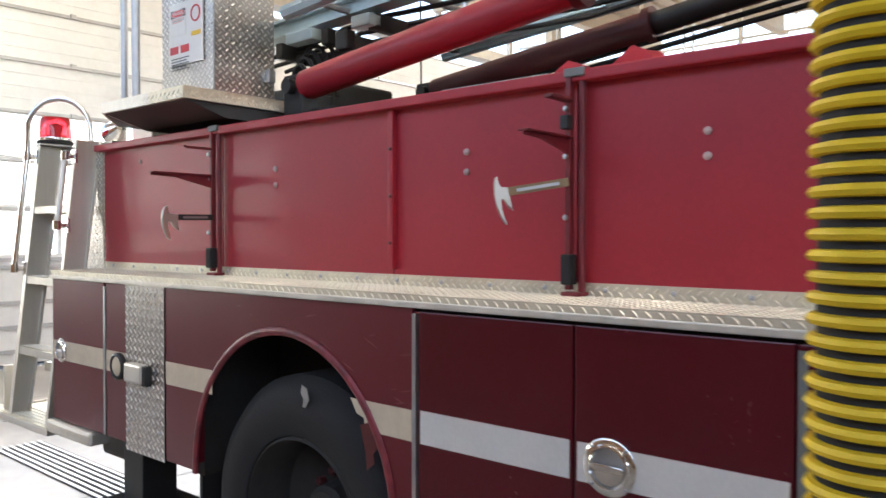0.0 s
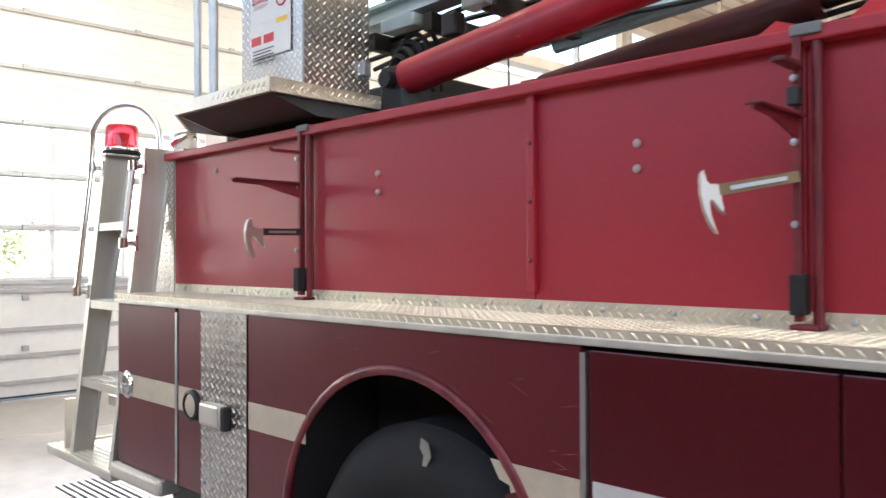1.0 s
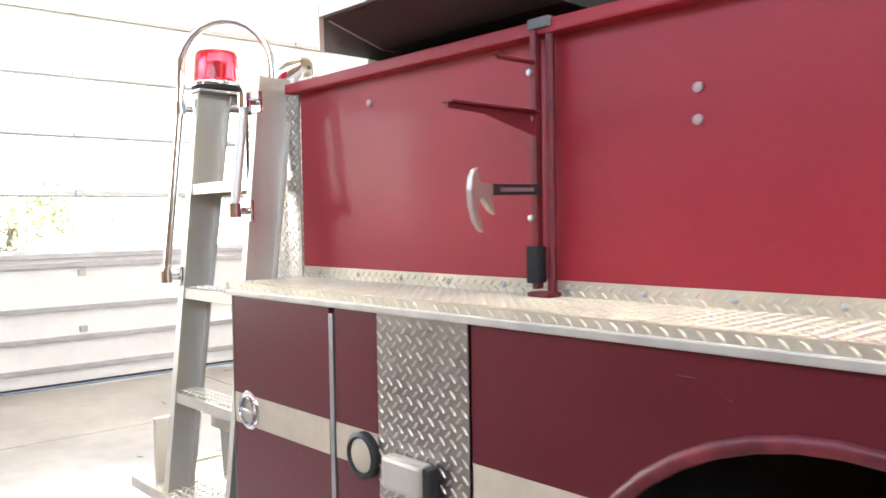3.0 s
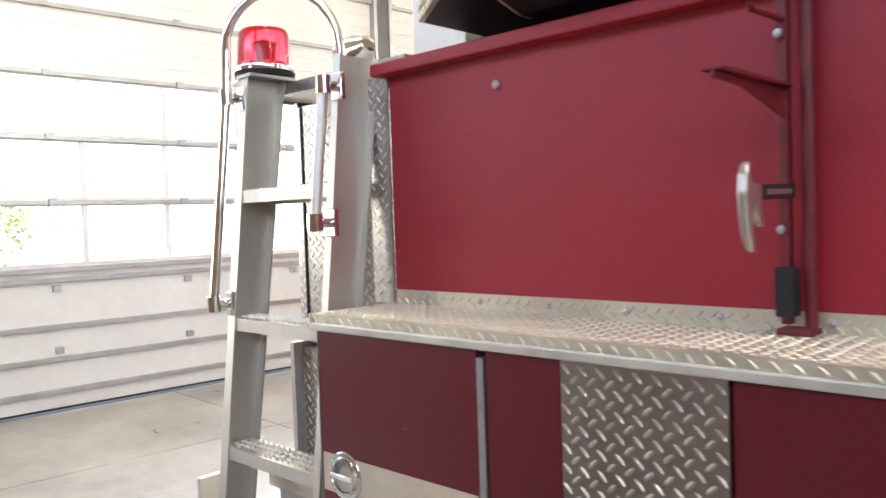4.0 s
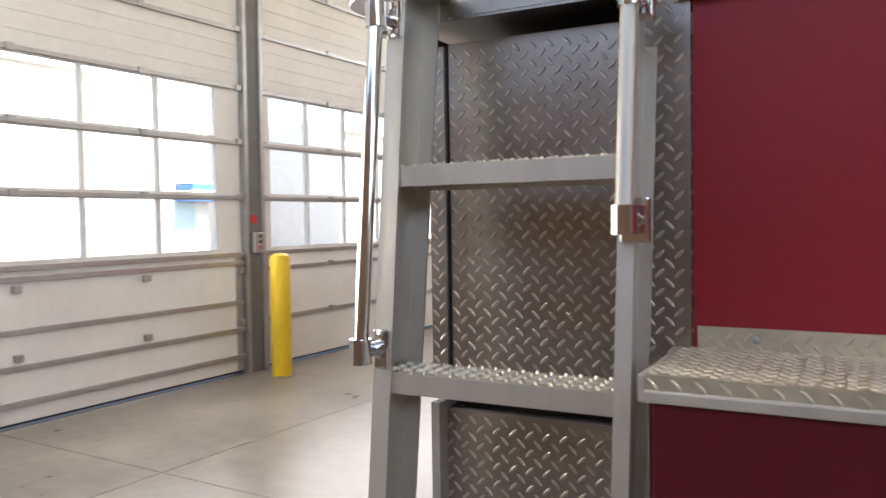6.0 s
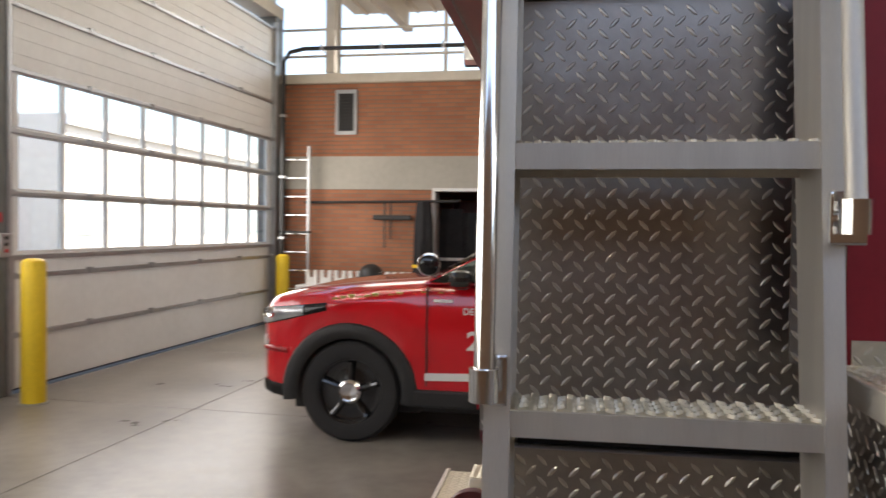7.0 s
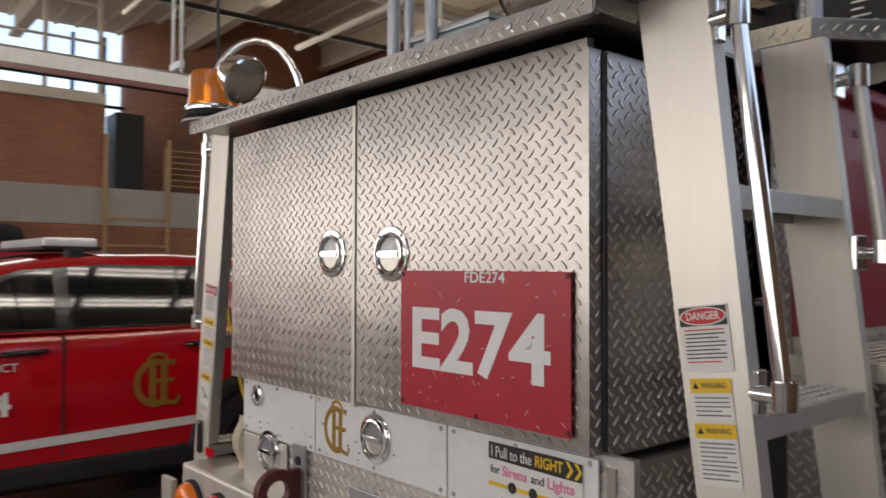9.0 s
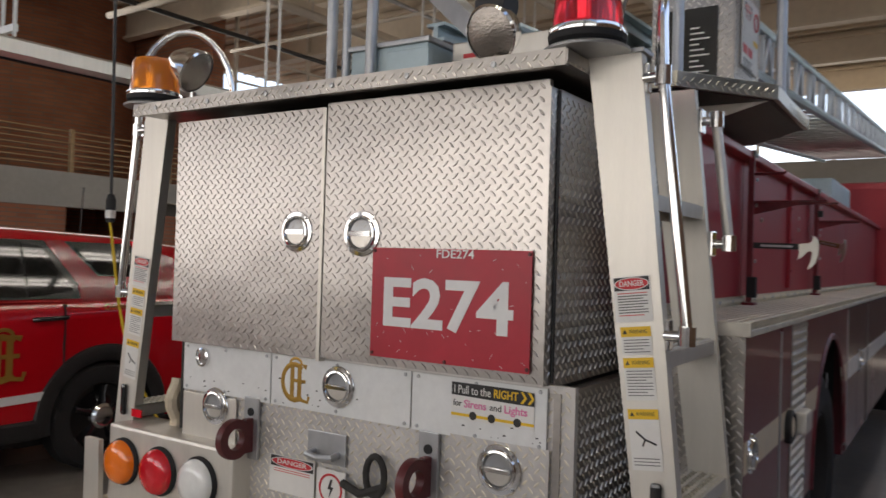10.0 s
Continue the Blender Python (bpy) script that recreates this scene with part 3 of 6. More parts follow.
for a, b in ((0.005, 0.54), (0.572, 0.757), (1.102, 1.45)):
    part("stripe", boxes((a, b, -0.0015, 0.001, 0.97, 1.068)), M["cream"], truck, "faded cream stripe")
part("stripe", prism(bmesh.new(), [(2.33, 0.97), (2.538, 0.968), (2.538, 1.066), (2.26, 1.068), (2.29, 1.02), (2.325, 1.01)], (0, 0.001, 0), X, Z, 0.0025), M["cream"], truck, "torn cream stripe")
for a, b in zip(doorx, doorx[1:]):
    part("stripe", boxes((a + 0.012, b - 0.012, -0.0025, 0.001, 0.968, 1.07)), M["silver_tape"], truck, "silver reflective stripe")
part("rust_hole", prism(bmesh.new(), [(2.31, 0.985), (2.35, 1.0), (2.39, 0.975), (2.40, 0.93), (2.37, 0.90), (2.375, 0.87), (2.34, 0.84), (2.335, 0.9)], (0, -0.002, 0), X, Z, 0.002), M["maroon"], truck, "rusted dark hole by the wheel arch")

rs = random.Random(5)
for k in range(18):
    sx, sz = (rs.uniform(1.25, 2.5), rs.uniform(1.27, 1.34)) if k % 3 == 0 else (rs.uniform(2.1, 2.5), rs.uniform(1.07, 1.3))
    if k % 5 == 4:
        sx, sz = rs.uniform(0.1, 0.5), rs.uniform(0.75, 1.3)
    sl_, sa = rs.uniform(0.012, 0.07), rs.uniform(-0.5, 0.25)
    ex, ez, t = sl_ * math.cos(sa), sl_ * math.sin(sa), rs.uniform(0.0005, 0.0013)
    part("scratch", prism(bmesh.new(), [(0, 0), (ex * 0.5, ez * 0.5 - t), (ex, ez), (ex * 0.5, ez * 0.5 + t)], (sx, 0.0, sz), X, Z, 0.0012), M["scratch"], truck)

kick = part("kick_plate", tread((0.763, -0.004, 0.63), X, Z, 0.33, 0.755, lug=0.0042, pitch=0.027), M["tread"], truck, "tread plate panel on the side")
for x, z in ((0.79, 0.72), (1.06, 0.75)):
    part("bolt", lathed(face(x, -0.004, z, X, Z), [(0.011, 0), (0.011, 0.004), (0.006, 0.008), (0, 0.008)], 10), M["steel"], kick)
part("cord_box", boxes((0.825, 0.97, -0.05, -0.004, 0.955, 1.04), bevel=0.012), M["brushed"], truck, "chrome hinged cover box")
part("cord_box_back", boxes((0.965, 0.995, -0.04, -0.004, 0.945, 1.035), bevel=0.008), M["black"], truck)


def round_latch(x, y, z, u, v, r, parent, dark=False):
    m = face(x, y, z, u, v)
    cup = part("latch", lathed(m, [(r, 0), (r, 0.003), (r * 0.97, 0.005), (r * 0.8, 0.006), (r * 0.77, 0.014), (r * 0.7, 0.015), (r * 0.67, 0.012)], 40), M["chrome"], parent, "chrome recessed round latch", True)
    part("bowl", lathed(m, [(r * 0.67, 0.012), (r * 0.62, 0.004), (r * 0.4, 0.0015), (0, 0.001)], 36), M["steel"], cup, "", True)
    half = [(r * 0.6 * math.cos(math.pi + k * math.pi / 14), r * 0.6 * math.sin(math.pi + k * math.pi / 14)) for k in range(15)]
    part("latch_cover", prism(bmesh.new(), half, m @ Vector((0, 0, 0.005)), u, v, 0.0025), M["bright_steel"], cup)
    bm = prism(bmesh.new(), [(-r * 0.6, -r * 0.11), (r * 0.6, -r * 0.11), (r * 0.64, 0), (r * 0.6, r * 0.11), (-r * 0.6, r * 0.11), (-r * 0.64, 0)], m @ Vector((0, 0, 0.008)), u, v, 0.009)
    bmesh.ops.bevel(bm, geom=bm.edges[:], offset=0.003, segments=2, affect="EDGES")
    part("latch_grip", bm, M["chrome"], cup, "", True)
    for k in range(4):
        a = math.pi / 4 + k * math.pi / 2
        part("screw", lathed(m @ pose(r * 0.92 * math.cos(a), r * 0.92 * math.sin(a), 0.005), [(r * 0.06, 0), (r * 0.05, 0.004), (0, 0.004)], 8), M["steel"], cup)
    return cup


round_latch(0.095, 0.0, 1.02, X, Z, 0.062, truck)
round_latch(3.22, -0.003, 1.02, X, Z, 0.075, truck)
lamp = part("side_lamp", lathed(face(0.705, 0.0, 1.005, X, Z), [(0.062, 0), (0.062, 0.02), (0.05, 0.026), (0.045, 0.02)], 32), M["black"], truck, "round side lamp with cream lens", True)
part("lens", lathed(face(0.705, 0.0, 1.005, X, Z), [(0.045, 0.018), (0.03, 0.024), (0, 0.026)], 24), M["cream"], lamp, "", True)
part("corner_step", boxes((-0.03, 0.45, -0.03, 0.08, 0.585, 0.655), bevel=0.018), M["brushed"], truck, "dented aluminium corner step")

# the walkway shelf
part("shelf", tread((-0.006, -0.004, SHELF), X, Y, LEN, 0.284, lug=0.0028, pitch=0.021), M["tread_worn"], truck, "worn tread plate walkway along the side")
part("shelf_lip", tread((-0.006, -0.010, SHELF - 0.024), X, Z, LEN, 0.024, thick=0.008, lug=0.003), M["tread_worn"], truck)
part("shelf_edge", boxes((-0.008, LEN, -0.016, 0.004, SHELF - 0.042, SHELF - 0.022), bevel=0.004), M["edge"], truck)
part("shelf_end", boxes((-0.016, -0.006, -0.016, 0.28, SHELF - 0.042, SHELF + 0.001), bevel=0.003), M["edge"], truck)
part("kick_strip", tread((0.02, SIDE - 0.006, SHELF), X, Z, LEN, 0.04, lug=0.003, pitch=0.022), M["tread_worn"], truck, "riveted tread plate kick strip")
for k in range(44):
    part("rivet", lathed(face(0.12 + k * 0.21, SIDE - 0.006, SHELF + 0.02, X, Z), [(0.008, 0), (0.007, 0.004), (0, 0.006)], 8), M["steel"], truck)

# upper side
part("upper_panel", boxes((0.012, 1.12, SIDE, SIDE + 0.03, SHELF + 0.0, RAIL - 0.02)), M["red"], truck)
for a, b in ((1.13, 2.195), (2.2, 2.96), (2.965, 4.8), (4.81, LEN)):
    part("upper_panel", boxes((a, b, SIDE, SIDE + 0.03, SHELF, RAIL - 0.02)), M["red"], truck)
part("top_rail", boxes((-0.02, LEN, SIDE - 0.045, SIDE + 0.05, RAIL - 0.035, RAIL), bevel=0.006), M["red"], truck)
part("hose_bed_floor", boxes((0.02, LEN, SIDE + 0.03, 2.02, 1.9, 1.95)), M["dark_fill"], truck)
part("upper_panel", boxes((0.02, LEN, 2.0, 2.03, SHELF, RAIL)), M["red"], truck)
part("lower_body", boxes((0.0, 1.25, 0.06, 2.24, 0.7, 1.385), (1.25, 2.55, 0.5, 1.8, 0.75, 1.385), (2.55, LEN, 0.06, 2.24, 0.5, 1.385)), M["dark_fill"], truck)
part("far_side", boxes((0.0, 1.3, 2.24, 2.27, 0.66, 1.4), (2.5, LEN, 2.24, 2.27, 0.55, 1.4), (1.3, 2.5, 2.24, 2.27, 1.25, 1.4)), M["red"], truck)
part("rib", boxes((2.185, 2.212, SIDE - 0.022, SIDE, SHELF + 0.06, RAIL - 0.03), bevel=0.004), M["red"], truck)
for z in (1.58, 1.75, 1.92):
    part("bolt", lathed(face(2.199, SIDE - 0.022, z, X, Z), [(0.007, 0), (0.006, 0.005), (0, 0.006)], 8), M["maroon"], truck)
for x in (0.40, 1.509, 2.537, 3.36):
    for z in ((1.985,) if x < 1 else (1.887, 1.82)):
        part("bolt", lathed(face(x, SIDE, z, X, Z), [(0.012, 0), (0.0115, 0.006), (0.006, 0.009), (0, 0.01)], 12), M["dull_bolt"], truck, "", True)


def tool_post(x, arms):
    post = part("tool_post", tubes(([(x + 0.02, SIDE - 0.03, SHELF + 0.01), (x + 0.02, SIDE - 0.03, RAIL - 0.005)], 0.0115), seg=12), M["post_red"], truck, "red upright tool post", True)
    part("bracket", boxes((x - 0.026, x - 0.008, SIDE - 0.052, SIDE - 0.028, SHELF + 0.02, RAIL - 0.005), bevel=0.003), M["post_red"], post)
    part("foot", boxes((x - 0.032, x + 0.034, SIDE - 0.065, SIDE - 0.012, SHELF + 0.002, SHELF + 0.014), bevel=0.004), M["post_red"], post)
    part("clamp", boxes((x - 0.03, x + 0.004, SIDE - 0.07, SIDE - 0.03, SHELF + 0.035, SHELF + 0.125), bevel=0.005), M["rubber"], post)
    part("top_clip", boxes((x - 0.03, x + 0.036, SIDE - 0.056, SIDE - 0.015, RAIL - 0.022, RAIL + 0.004), bevel=0.004), M["post_grey"], post)
    for z in arms:
        part("bolt", lathed(face(x - 0.018, SIDE - 0.06, z, X, Z), [(0.009, 0), (0.008, 0.006), (0, 0.007)], 8), M["steel"], post)
    return post


def arm(p, x, z, ln, drop, mat="post_red"):
    a = part("shelf_arm", prism(bmesh.new(), [(0, -drop), (ln * 0.6, -0.006), (ln, -0.002), (ln, 0.008), (0, 0.008)], (x + 0.003, SIDE - 0.05, z), BACK, Z, 0.006), M[mat], p)
    part("arm_top", boxes((x - 0.018, x + 0.018, SIDE - 0.05 - ln, SIDE - 0.05, z + 0.008, z + 0.014), bevel=0.002), M[mat], a)
    return a


p = tool_post(1.12, (1.97, 1.86, 1.62))
arm(p, 1.105, 1.865, 0.29, 0.045)
part("peg", tubes(([(1.105, SIDE - 0.05, 1.995), (1.1, SIDE - 0.17, 1.995), (1.1, SIDE - 0.18, 2.003)], 0.006), seg=8), M["post_red"], p)
p = tool_post(2.975, (1.98, 1.84, 1.66))
arm(p, 2.96, 1.885, 0.235, 0.04)
part("peg", boxes((2.945, 2.975, SIDE - 0.16, SIDE - 0.05, 2.0, 2.012), bevel=0.004), M["maroon"], p)
part("keeper", boxes((2.945, 2.97, SIDE - 0.075, SIDE - 0.045, 1.92, 1.96), bevel=0.003), M["black"], p)


def claw_tool(x0, y0, z0, x1, y1, z1, grip, wide):
    """A short hafted tool with a claw head, held in a post's clip."""
    h = thing("claw_tool", "forged steel claw tool on a short handle, clipped upright", "tool", "tools on the truck", at=LEVEL)
    a, b = Vector((x0, y0, z0)), Vector((x1, y1, z1))
    d = (b - a).normalized()
    ln = (b - a).length
    up = (Z - d * Z.dot(d)).normalized()
    part("handle", prism(bmesh.new(), [(-0.004, -0.012), (ln, -0.012), (ln, 0.013), (-0.004, 0.013)], a + d.cross(up) * -0.008, d, up, 0.016), M[grip], h)
    part("handle_rib", prism(bmesh.new(), [(0.02, -0.004), (ln - 0.03, -0.004), (ln - 0.03, 0.005), (0.02, 0.005)], a + d.cross(up) * -0.011, d, up, 0.022), M["steel"], h)
    prof = [(p * 0.001 * wide, q * 0.001) for p, q in ((0, 12), (-20, 16), (-32, 14), (-41, 24), (-43, 36), (-37, 50), (-50, 44), (-57, 28), (-61, 0), (-59, -35), (-51, -68), (-38, -90), (-28, -95),
            (-35, -78), (-41, -50), (-43, -22), (-35, -12), (-26, -18), (-22, -32), (-12, -46), (4, -57), (-4, -42), (-6, -25), (-2, -11))]
    bm = prism(bmesh.new(), prof, a + d.cross(up) * -0.007, d, up, 0.014)
    bmesh.ops.bevel(bm, geom=bm.edges[:], offset=0.0025, segments=1, affect="EDGES")
    part("claw_head", bm, M["bright_steel"], h, "bright forged steel claw head")
    return h


claw_tool(1.128, 0.045, 1.685, 1.115, 0.22, 1.688, "black", 1.35)
claw_tool(2.845, 0.085, 1.735, 2.96, 0.22, 1.765, "wood_dark", 0.75)

# the wheel
wheel = part("wheel", lathed(face(1.925, 0.08, 0.545, X, Z), [(0.315, 0.0), (0.325, 0.028), (0.37, 0.045), (0.45, 0.045), (0.505, 0.02), (0.545, -0.03), (0.545, -0.27), (0.5, -0.3), (0.3, -0.3)], 64), M["rubber"], truck, "large worn black tyre", True)
# recessed rim is darkened through its colour
part("rim", lathed(face(1.925, 0.08, 0.545, X, Z), [(0.32, 0.022), (0.31, 0.03), (0.30, 0.0), (0.29, -0.16), (0.2, -0.2), (0.12, -0.2), (0.11, -0.11), (0.09, -0.09), (0, -0.085)], 48), M["dark_fill"], wheel, "dark deep dished rim", True)
for k in range(10):
    a = k * math.tau / 10
    part("wheel_nut", lathed(face(1.925 + 0.15 * math.cos(a), 0.28, 0.545 + 0.15 * math.sin(a), X, Z), [(0.018, 0), (0.018, 0.03), (0.01, 0.035), (0, 0.035)], 6), M["maroon"], wheel)
part("tyre_scuff", prism(bmesh.new(), [(0, 0), (0.02, 0.03), (0.01, 0.07), (-0.02, 0.08), (-0.025, 0.05), (-0.01, 0.03), (-0.015, 0.0)], (1.99, 0.032, 0.99), X, Z, 0.003), M["steel"], wheel, "pale scuff on the sidewall")
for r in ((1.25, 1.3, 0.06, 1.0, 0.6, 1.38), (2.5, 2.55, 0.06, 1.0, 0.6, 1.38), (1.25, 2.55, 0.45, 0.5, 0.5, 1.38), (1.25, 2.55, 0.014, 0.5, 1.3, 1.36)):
    part("wheel_well_panel", boxes(r), M["dark_fill"], truck)
part("axle", tubes(([(1.925, 0.3, 0.545), (1.925, 2.0, 0.545)], 0.1)), M["dark_fill"], truck)
part("far_wheel", lathed(face(1.925, 2.2, 0.545, X, Z), [(0, 0), (0.5, 0), (0.545, -0.03), (0.545, -0.3)], 40), M["rubber"], truck, "", True)
part("mud_flap", boxes((1.2, 1.22, 0.1, 0.6, 0.25, 0.7)), M["rubber"], truck)
part("chassis_rail", boxes((-0.3, LEN, 0.7, 0.8, 0.55, 0.75), (-0.3, LEN, 1.5, 1.6, 0.55, 0.75)), M["dark_fill"], truck)
outr = part("outrigger", boxes((0.5, 0.68, 0.12, 0.3, 0.3, 0.72), (0.36, 0.82, 0.02, 0.4, 0.27, 0.3), bevel=0.006), M["black"], truck, "black outrigger jack foot")
part("fuel_tank", boxes((0.1, 0.6, 0.2, 0.6, 0.45, 0.7), bevel=0.03), M["black"], truck)
part("front_axle", tubes(([(7.9, 0.1, 0.545), (7.9, 2.15, 0.545)], 0.545), seg=40), M["rubber"], truck)

# rear body: tread plate box with two doors
RX, Y0, Y1, ROOF = -0.59, 0.33, 1.925, 2.085
part("box_core", boxes((RX + 0.07, 0.02, Y0 + 0.066, Y1 - 0.01, 0.45, 2.06)), M["dark_fill"], truck)
part("side_plate", tread((RX + 0.052, Y0 + 0.045, 1.256), X, Z, -RX + 0.0, 0.80, thick=0.02, lug=0.003, pitch=0.027), M["tread"], truck, "dark tread plate side of the rear box")
part("side_plate", tread((RX + 0.03, Y0 + 0.008, 0.45), X, Z, -RX + 0.0, 0.795, thick=0.02, lug=0.003, pitch=0.027), M["tread"], truck)
part("side_ledge", boxes((RX + 0.035, 0.0, Y0 + 0.009, Y0 + 0.05, 1.230, 1.244)), M["tread"], truck)
part("trim_strip", tread((-0.075, SIDE - 0.006, SHELF), X, Z, 0.084, 0.64, lug=0.0026), M["tread"], truck)
part("end_plate", tread((-0.006, 0.27, 0.66), BACK, Z, 0.27, 0.745, lug=0.002), M["tread"], truck, "tread plate end of the side compartment")
part("hinge_rod", tubes(([(RX + 0.046, Y0 + 0.044, 1.27), (RX + 0.046, Y0 + 0.044, 2.05)], 0.006), seg=8), M["black"], truck)
part("corner_trim", tread((RX + 0.0, Y0 + 0.046, 1.264), X, Z, 0.04, 0.79, lug=0.0016), M["tread"], truck)
dl = part("box_door", tread((RX, 1.885, 1.262), BACK, Z, 0.715, 0.80, thick=0.02, lug=0.0023), M["tread_door"], truck, "bright tread plate door with scuffs")
dr = part("box_door", tread((RX, 1.155, 1.268), BACK, Z, 0.775, 0.805, thick=0.02, lug=0.0023), M["tread_door"], truck, "bright tread plate door carrying the unit sign")
part("door_edge", boxes((RX - 0.004, RX + 0.02, 1.158, 1.172, 1.255, 2.06)), M["brushed"], truck)
round_latch(RX, 1.272, 1.664, BACK, Z, 0.066, dl)
round_latch(RX, 1.0, 1.66, BACK, Z, 0.070, dr)
part("roof_lid", tread((-0.682, 2.03, ROOF - 0.004), BACK, Z, 1.735, 0.044, thick=0.02, lug=0.0026, pitch=0.023), M["tread"], truck)
part("roof_lid", tread((-0.68, 0.29, ROOF + 0.036), X, Y, 0.74, 1.74, thick=0.03), M["tread"], truck, "overhanging tread plate roof")
part("roof_edge", tread((-0.68, 0.292, ROOF), X, Z, 0.72, 0.036, lug=0.0016), M["tread"], truck)
for y in (0.5, 0.78, 1.06, 1.34, 1.62, 1.9):
    part("bolt", lathed(face(-0.682, y, ROOF + 0.018, BACK, Z), [(0.009, 0), (0.008, 0.004), (0, 0.005)], 8), M["steel"], truck)

# unit sign on the rear door
sign = part("unit_sign", prism(bmesh.new(), [(0, 0), (0.535, 0.0), (0.535, 0.325), (0, 0.325)], (RX - 0.006, 0.948, 1.294), BACK, Z, 0.004), M["sign_red"], dr, "scratched red unit sign")
writing("E274", face(RX - 0.0105, 0.688, 1.452, BACK, Z), 0.196, M["letter"], sign, width=0.437, bold=0.0052)
writing("FDE274", face(RX - 0.0105, 0.655, 1.604, BACK, Z), 0.034, M["letter"], sign, width=0.125, bold=0.0004)
for y, z in ((0.94, 1.305), (0.42, 1.305), (0.94, 1.61), (0.42, 1.61), (0.68, 1.3)):
    part("screw", lathed(face(RX - 0.0105, y, z, BACK, Z), [(0.006, 0), (0.005, 0.003), (0, 0.003)], 8), M["maroon"], sign)
rng = random.Random(5)
for k in range(34):
    y, z, a, ln = rng.uniform(0.43, 0.93), rng.uniform(1.3, 1.4) if k % 3 else rng.uniform(1.4, 1.6), rng.uniform(-1.4, 1.4), rng.uniform(0.003, 0.012)
    part("scratch", prism(bmesh.new(), [(0, 0), (ln, ln * a), (ln, ln * a + 0.0011), (0, 0.0009)], (RX - 0.0102, y, z), BACK, Z, 0.0006), M["letter"], sign)

# rear lower: white panels over tread plate
LX = RX + 0.03
part("lower_plate", tread((LX + 0.006, 1.85, 0.42), BACK, Z, 1.55, 0.845, thick=0.02), M["tread_grey"], truck, "tread plate lower rear panel")
for a, b in ((1.843, 1.398), (1.392, 0.818), (0.812, 0.375)):
    pl = part("white_panel", prism(bmesh.new(), [(0, 0), (a - b, 0), (a - b, 0.168), (0, 0.168)], (LX, a, 1.088), BACK, Z, 0.005), M["white"], truck, "chipped white painted panel")
    for y in (a - 0.02, (a + b) / 2, b + 0.02):
        for z in (1.1, 1.245):
            part("screw", lathed(face(LX - 0.005, y, z, BACK, Z), [(0.006, 0), (0.005, 0.003), (0, 0.003)], 8), M["steel"], pl)
    for k in range(10):
        y, z, s = rng.uniform(b + 0.02, a - 0.02), 1.09 + abs(rng.gauss(0, 0.05)), rng.uniform(0.002, 0.006)
        part("chip", prism(bmesh.new(), [(0, 0), (s * 2, s * 0.3), (s * 1.4, s), (s * 0.2, s * 0.8)], (LX - 0.0052, y, min(z, 1.24)), BACK, Z, 0.0005), M["dark_fill"], pl)
round_latch(LX - 0.006, 1.097, 1.178, BACK, Z, 0.066, truck)
hb = part("hatch", boxes((LX - 0.006, LX, 1.56, 1.84, 0.9, 1.08), bevel=0.003), M["brushed"], truck)
round_latch(LX - 0.007, 1.663, 1.045, BACK, Z, 0.066, truck)
part("hatch", tread((LX - 0.006, 0.675, 0.9), BACK, Z, 0.31, 0.195, lug=0.0016), M["tread_grey"], truck)
round_latch(LX - 0.008, 0.512, 1.02, BACK, Z, 0.07, truck)
btn = part("button", lathed(face(LX - 0.005, 1.735, 1.212, BACK, Z), [(0.034, 0), (0.034, 0.012), (0.026, 0.016), (0.024, 0.01), (0, 0.012)], 24), M["chrome"], truck, "", True)
# gold crest: an interlaced monogram drawn as plain strokes
cr = bmesh.new()
m = face(LX - 0.0055, 1.283, 1.172, BACK, Z)
arc = lambda cx, cy, r, a0, a1, sx=1.0: [m @ Vector((cx + sx * r * math.cos(radians(a0 + (a1 - a0) * k / 14)), cy + r * math.sin(radians(a0 + (a1 - a0) * k / 14)), 0.0)) for k in range(15)]
tube(cr, arc(-0.005, 0.0, 0.058, 50, 310, 0.9), 0.009, 6)
tube(cr, [m @ Vector((-0.014, -0.05, 0)), m @ Vector((-0.014, 0.05, 0))], 0.01, 6)
tube(cr, [m @ Vector((0.018, -0.055, 0)), m @ Vector((0.018, 0.06, 0)), m @ Vector((0.048, 0.052, 0))], 0.01, 6)
tube(cr, [m @ Vector((-0.012, 0.005, 0)), m @ Vector((0.045, 0.005, 0))], 0.006, 6)
tube(cr, [m @ Vector((0.018, -0.055, 0)), m @ Vector((0.055, -0.06, 0)), m @ Vector((0.06, -0.04, 0))], 0.006, 6)
tube(cr, arc(0.0, 0.06, 0.018, 0, 180, 1.4), 0.005, 6)
for v in cr.verts:
    v.co.x = LX - 0.005 + (v.co.x - (LX - 0.0055)) * 0.12
CREST = part("crest", cr, M["gold"], truck, "gold leaf interlaced monogram", True)
st = part("bumper_sticker", prism(bmesh.new(), [(0, 0), (0.262, 0), (0.262, 0.104), (0, 0.104)], (LX - 0.007, 0.672, 1.14), BACK, Z, 0.001), M["paper"], truck, "bright printed traffic safety sticker")
part("print_band", prism(bmesh.new(), [(0, 0.004), (0.205, 0.0), (0.262, 0.0), (0.262, 0.036), (0.205, 0.04), (0, 0.04)], (LX - 0.0085, 0.672, 1.204), BACK, Z, 0.0005), M["ink"], st)
part("print_band", prism(bmesh.new(), [(0, 0), (0.262, 0), (0.262, 0.008), (0, 0.008)], (LX - 0.0085, 0.672, 1.15), BACK, Z, 0.0005), M["ink_yellow"], st)
writing("I Pull to the", face(LX - 0.0095, 0.604, 1.224, BACK, Z), 0.034, M["paper"], st, width=0.118)
writing("RIGHT", face(LX - 0.0095, 0.497, 1.224, BACK, Z), 0.032, M["ink_yellow"], st, width=0.075, bold=0.0006)
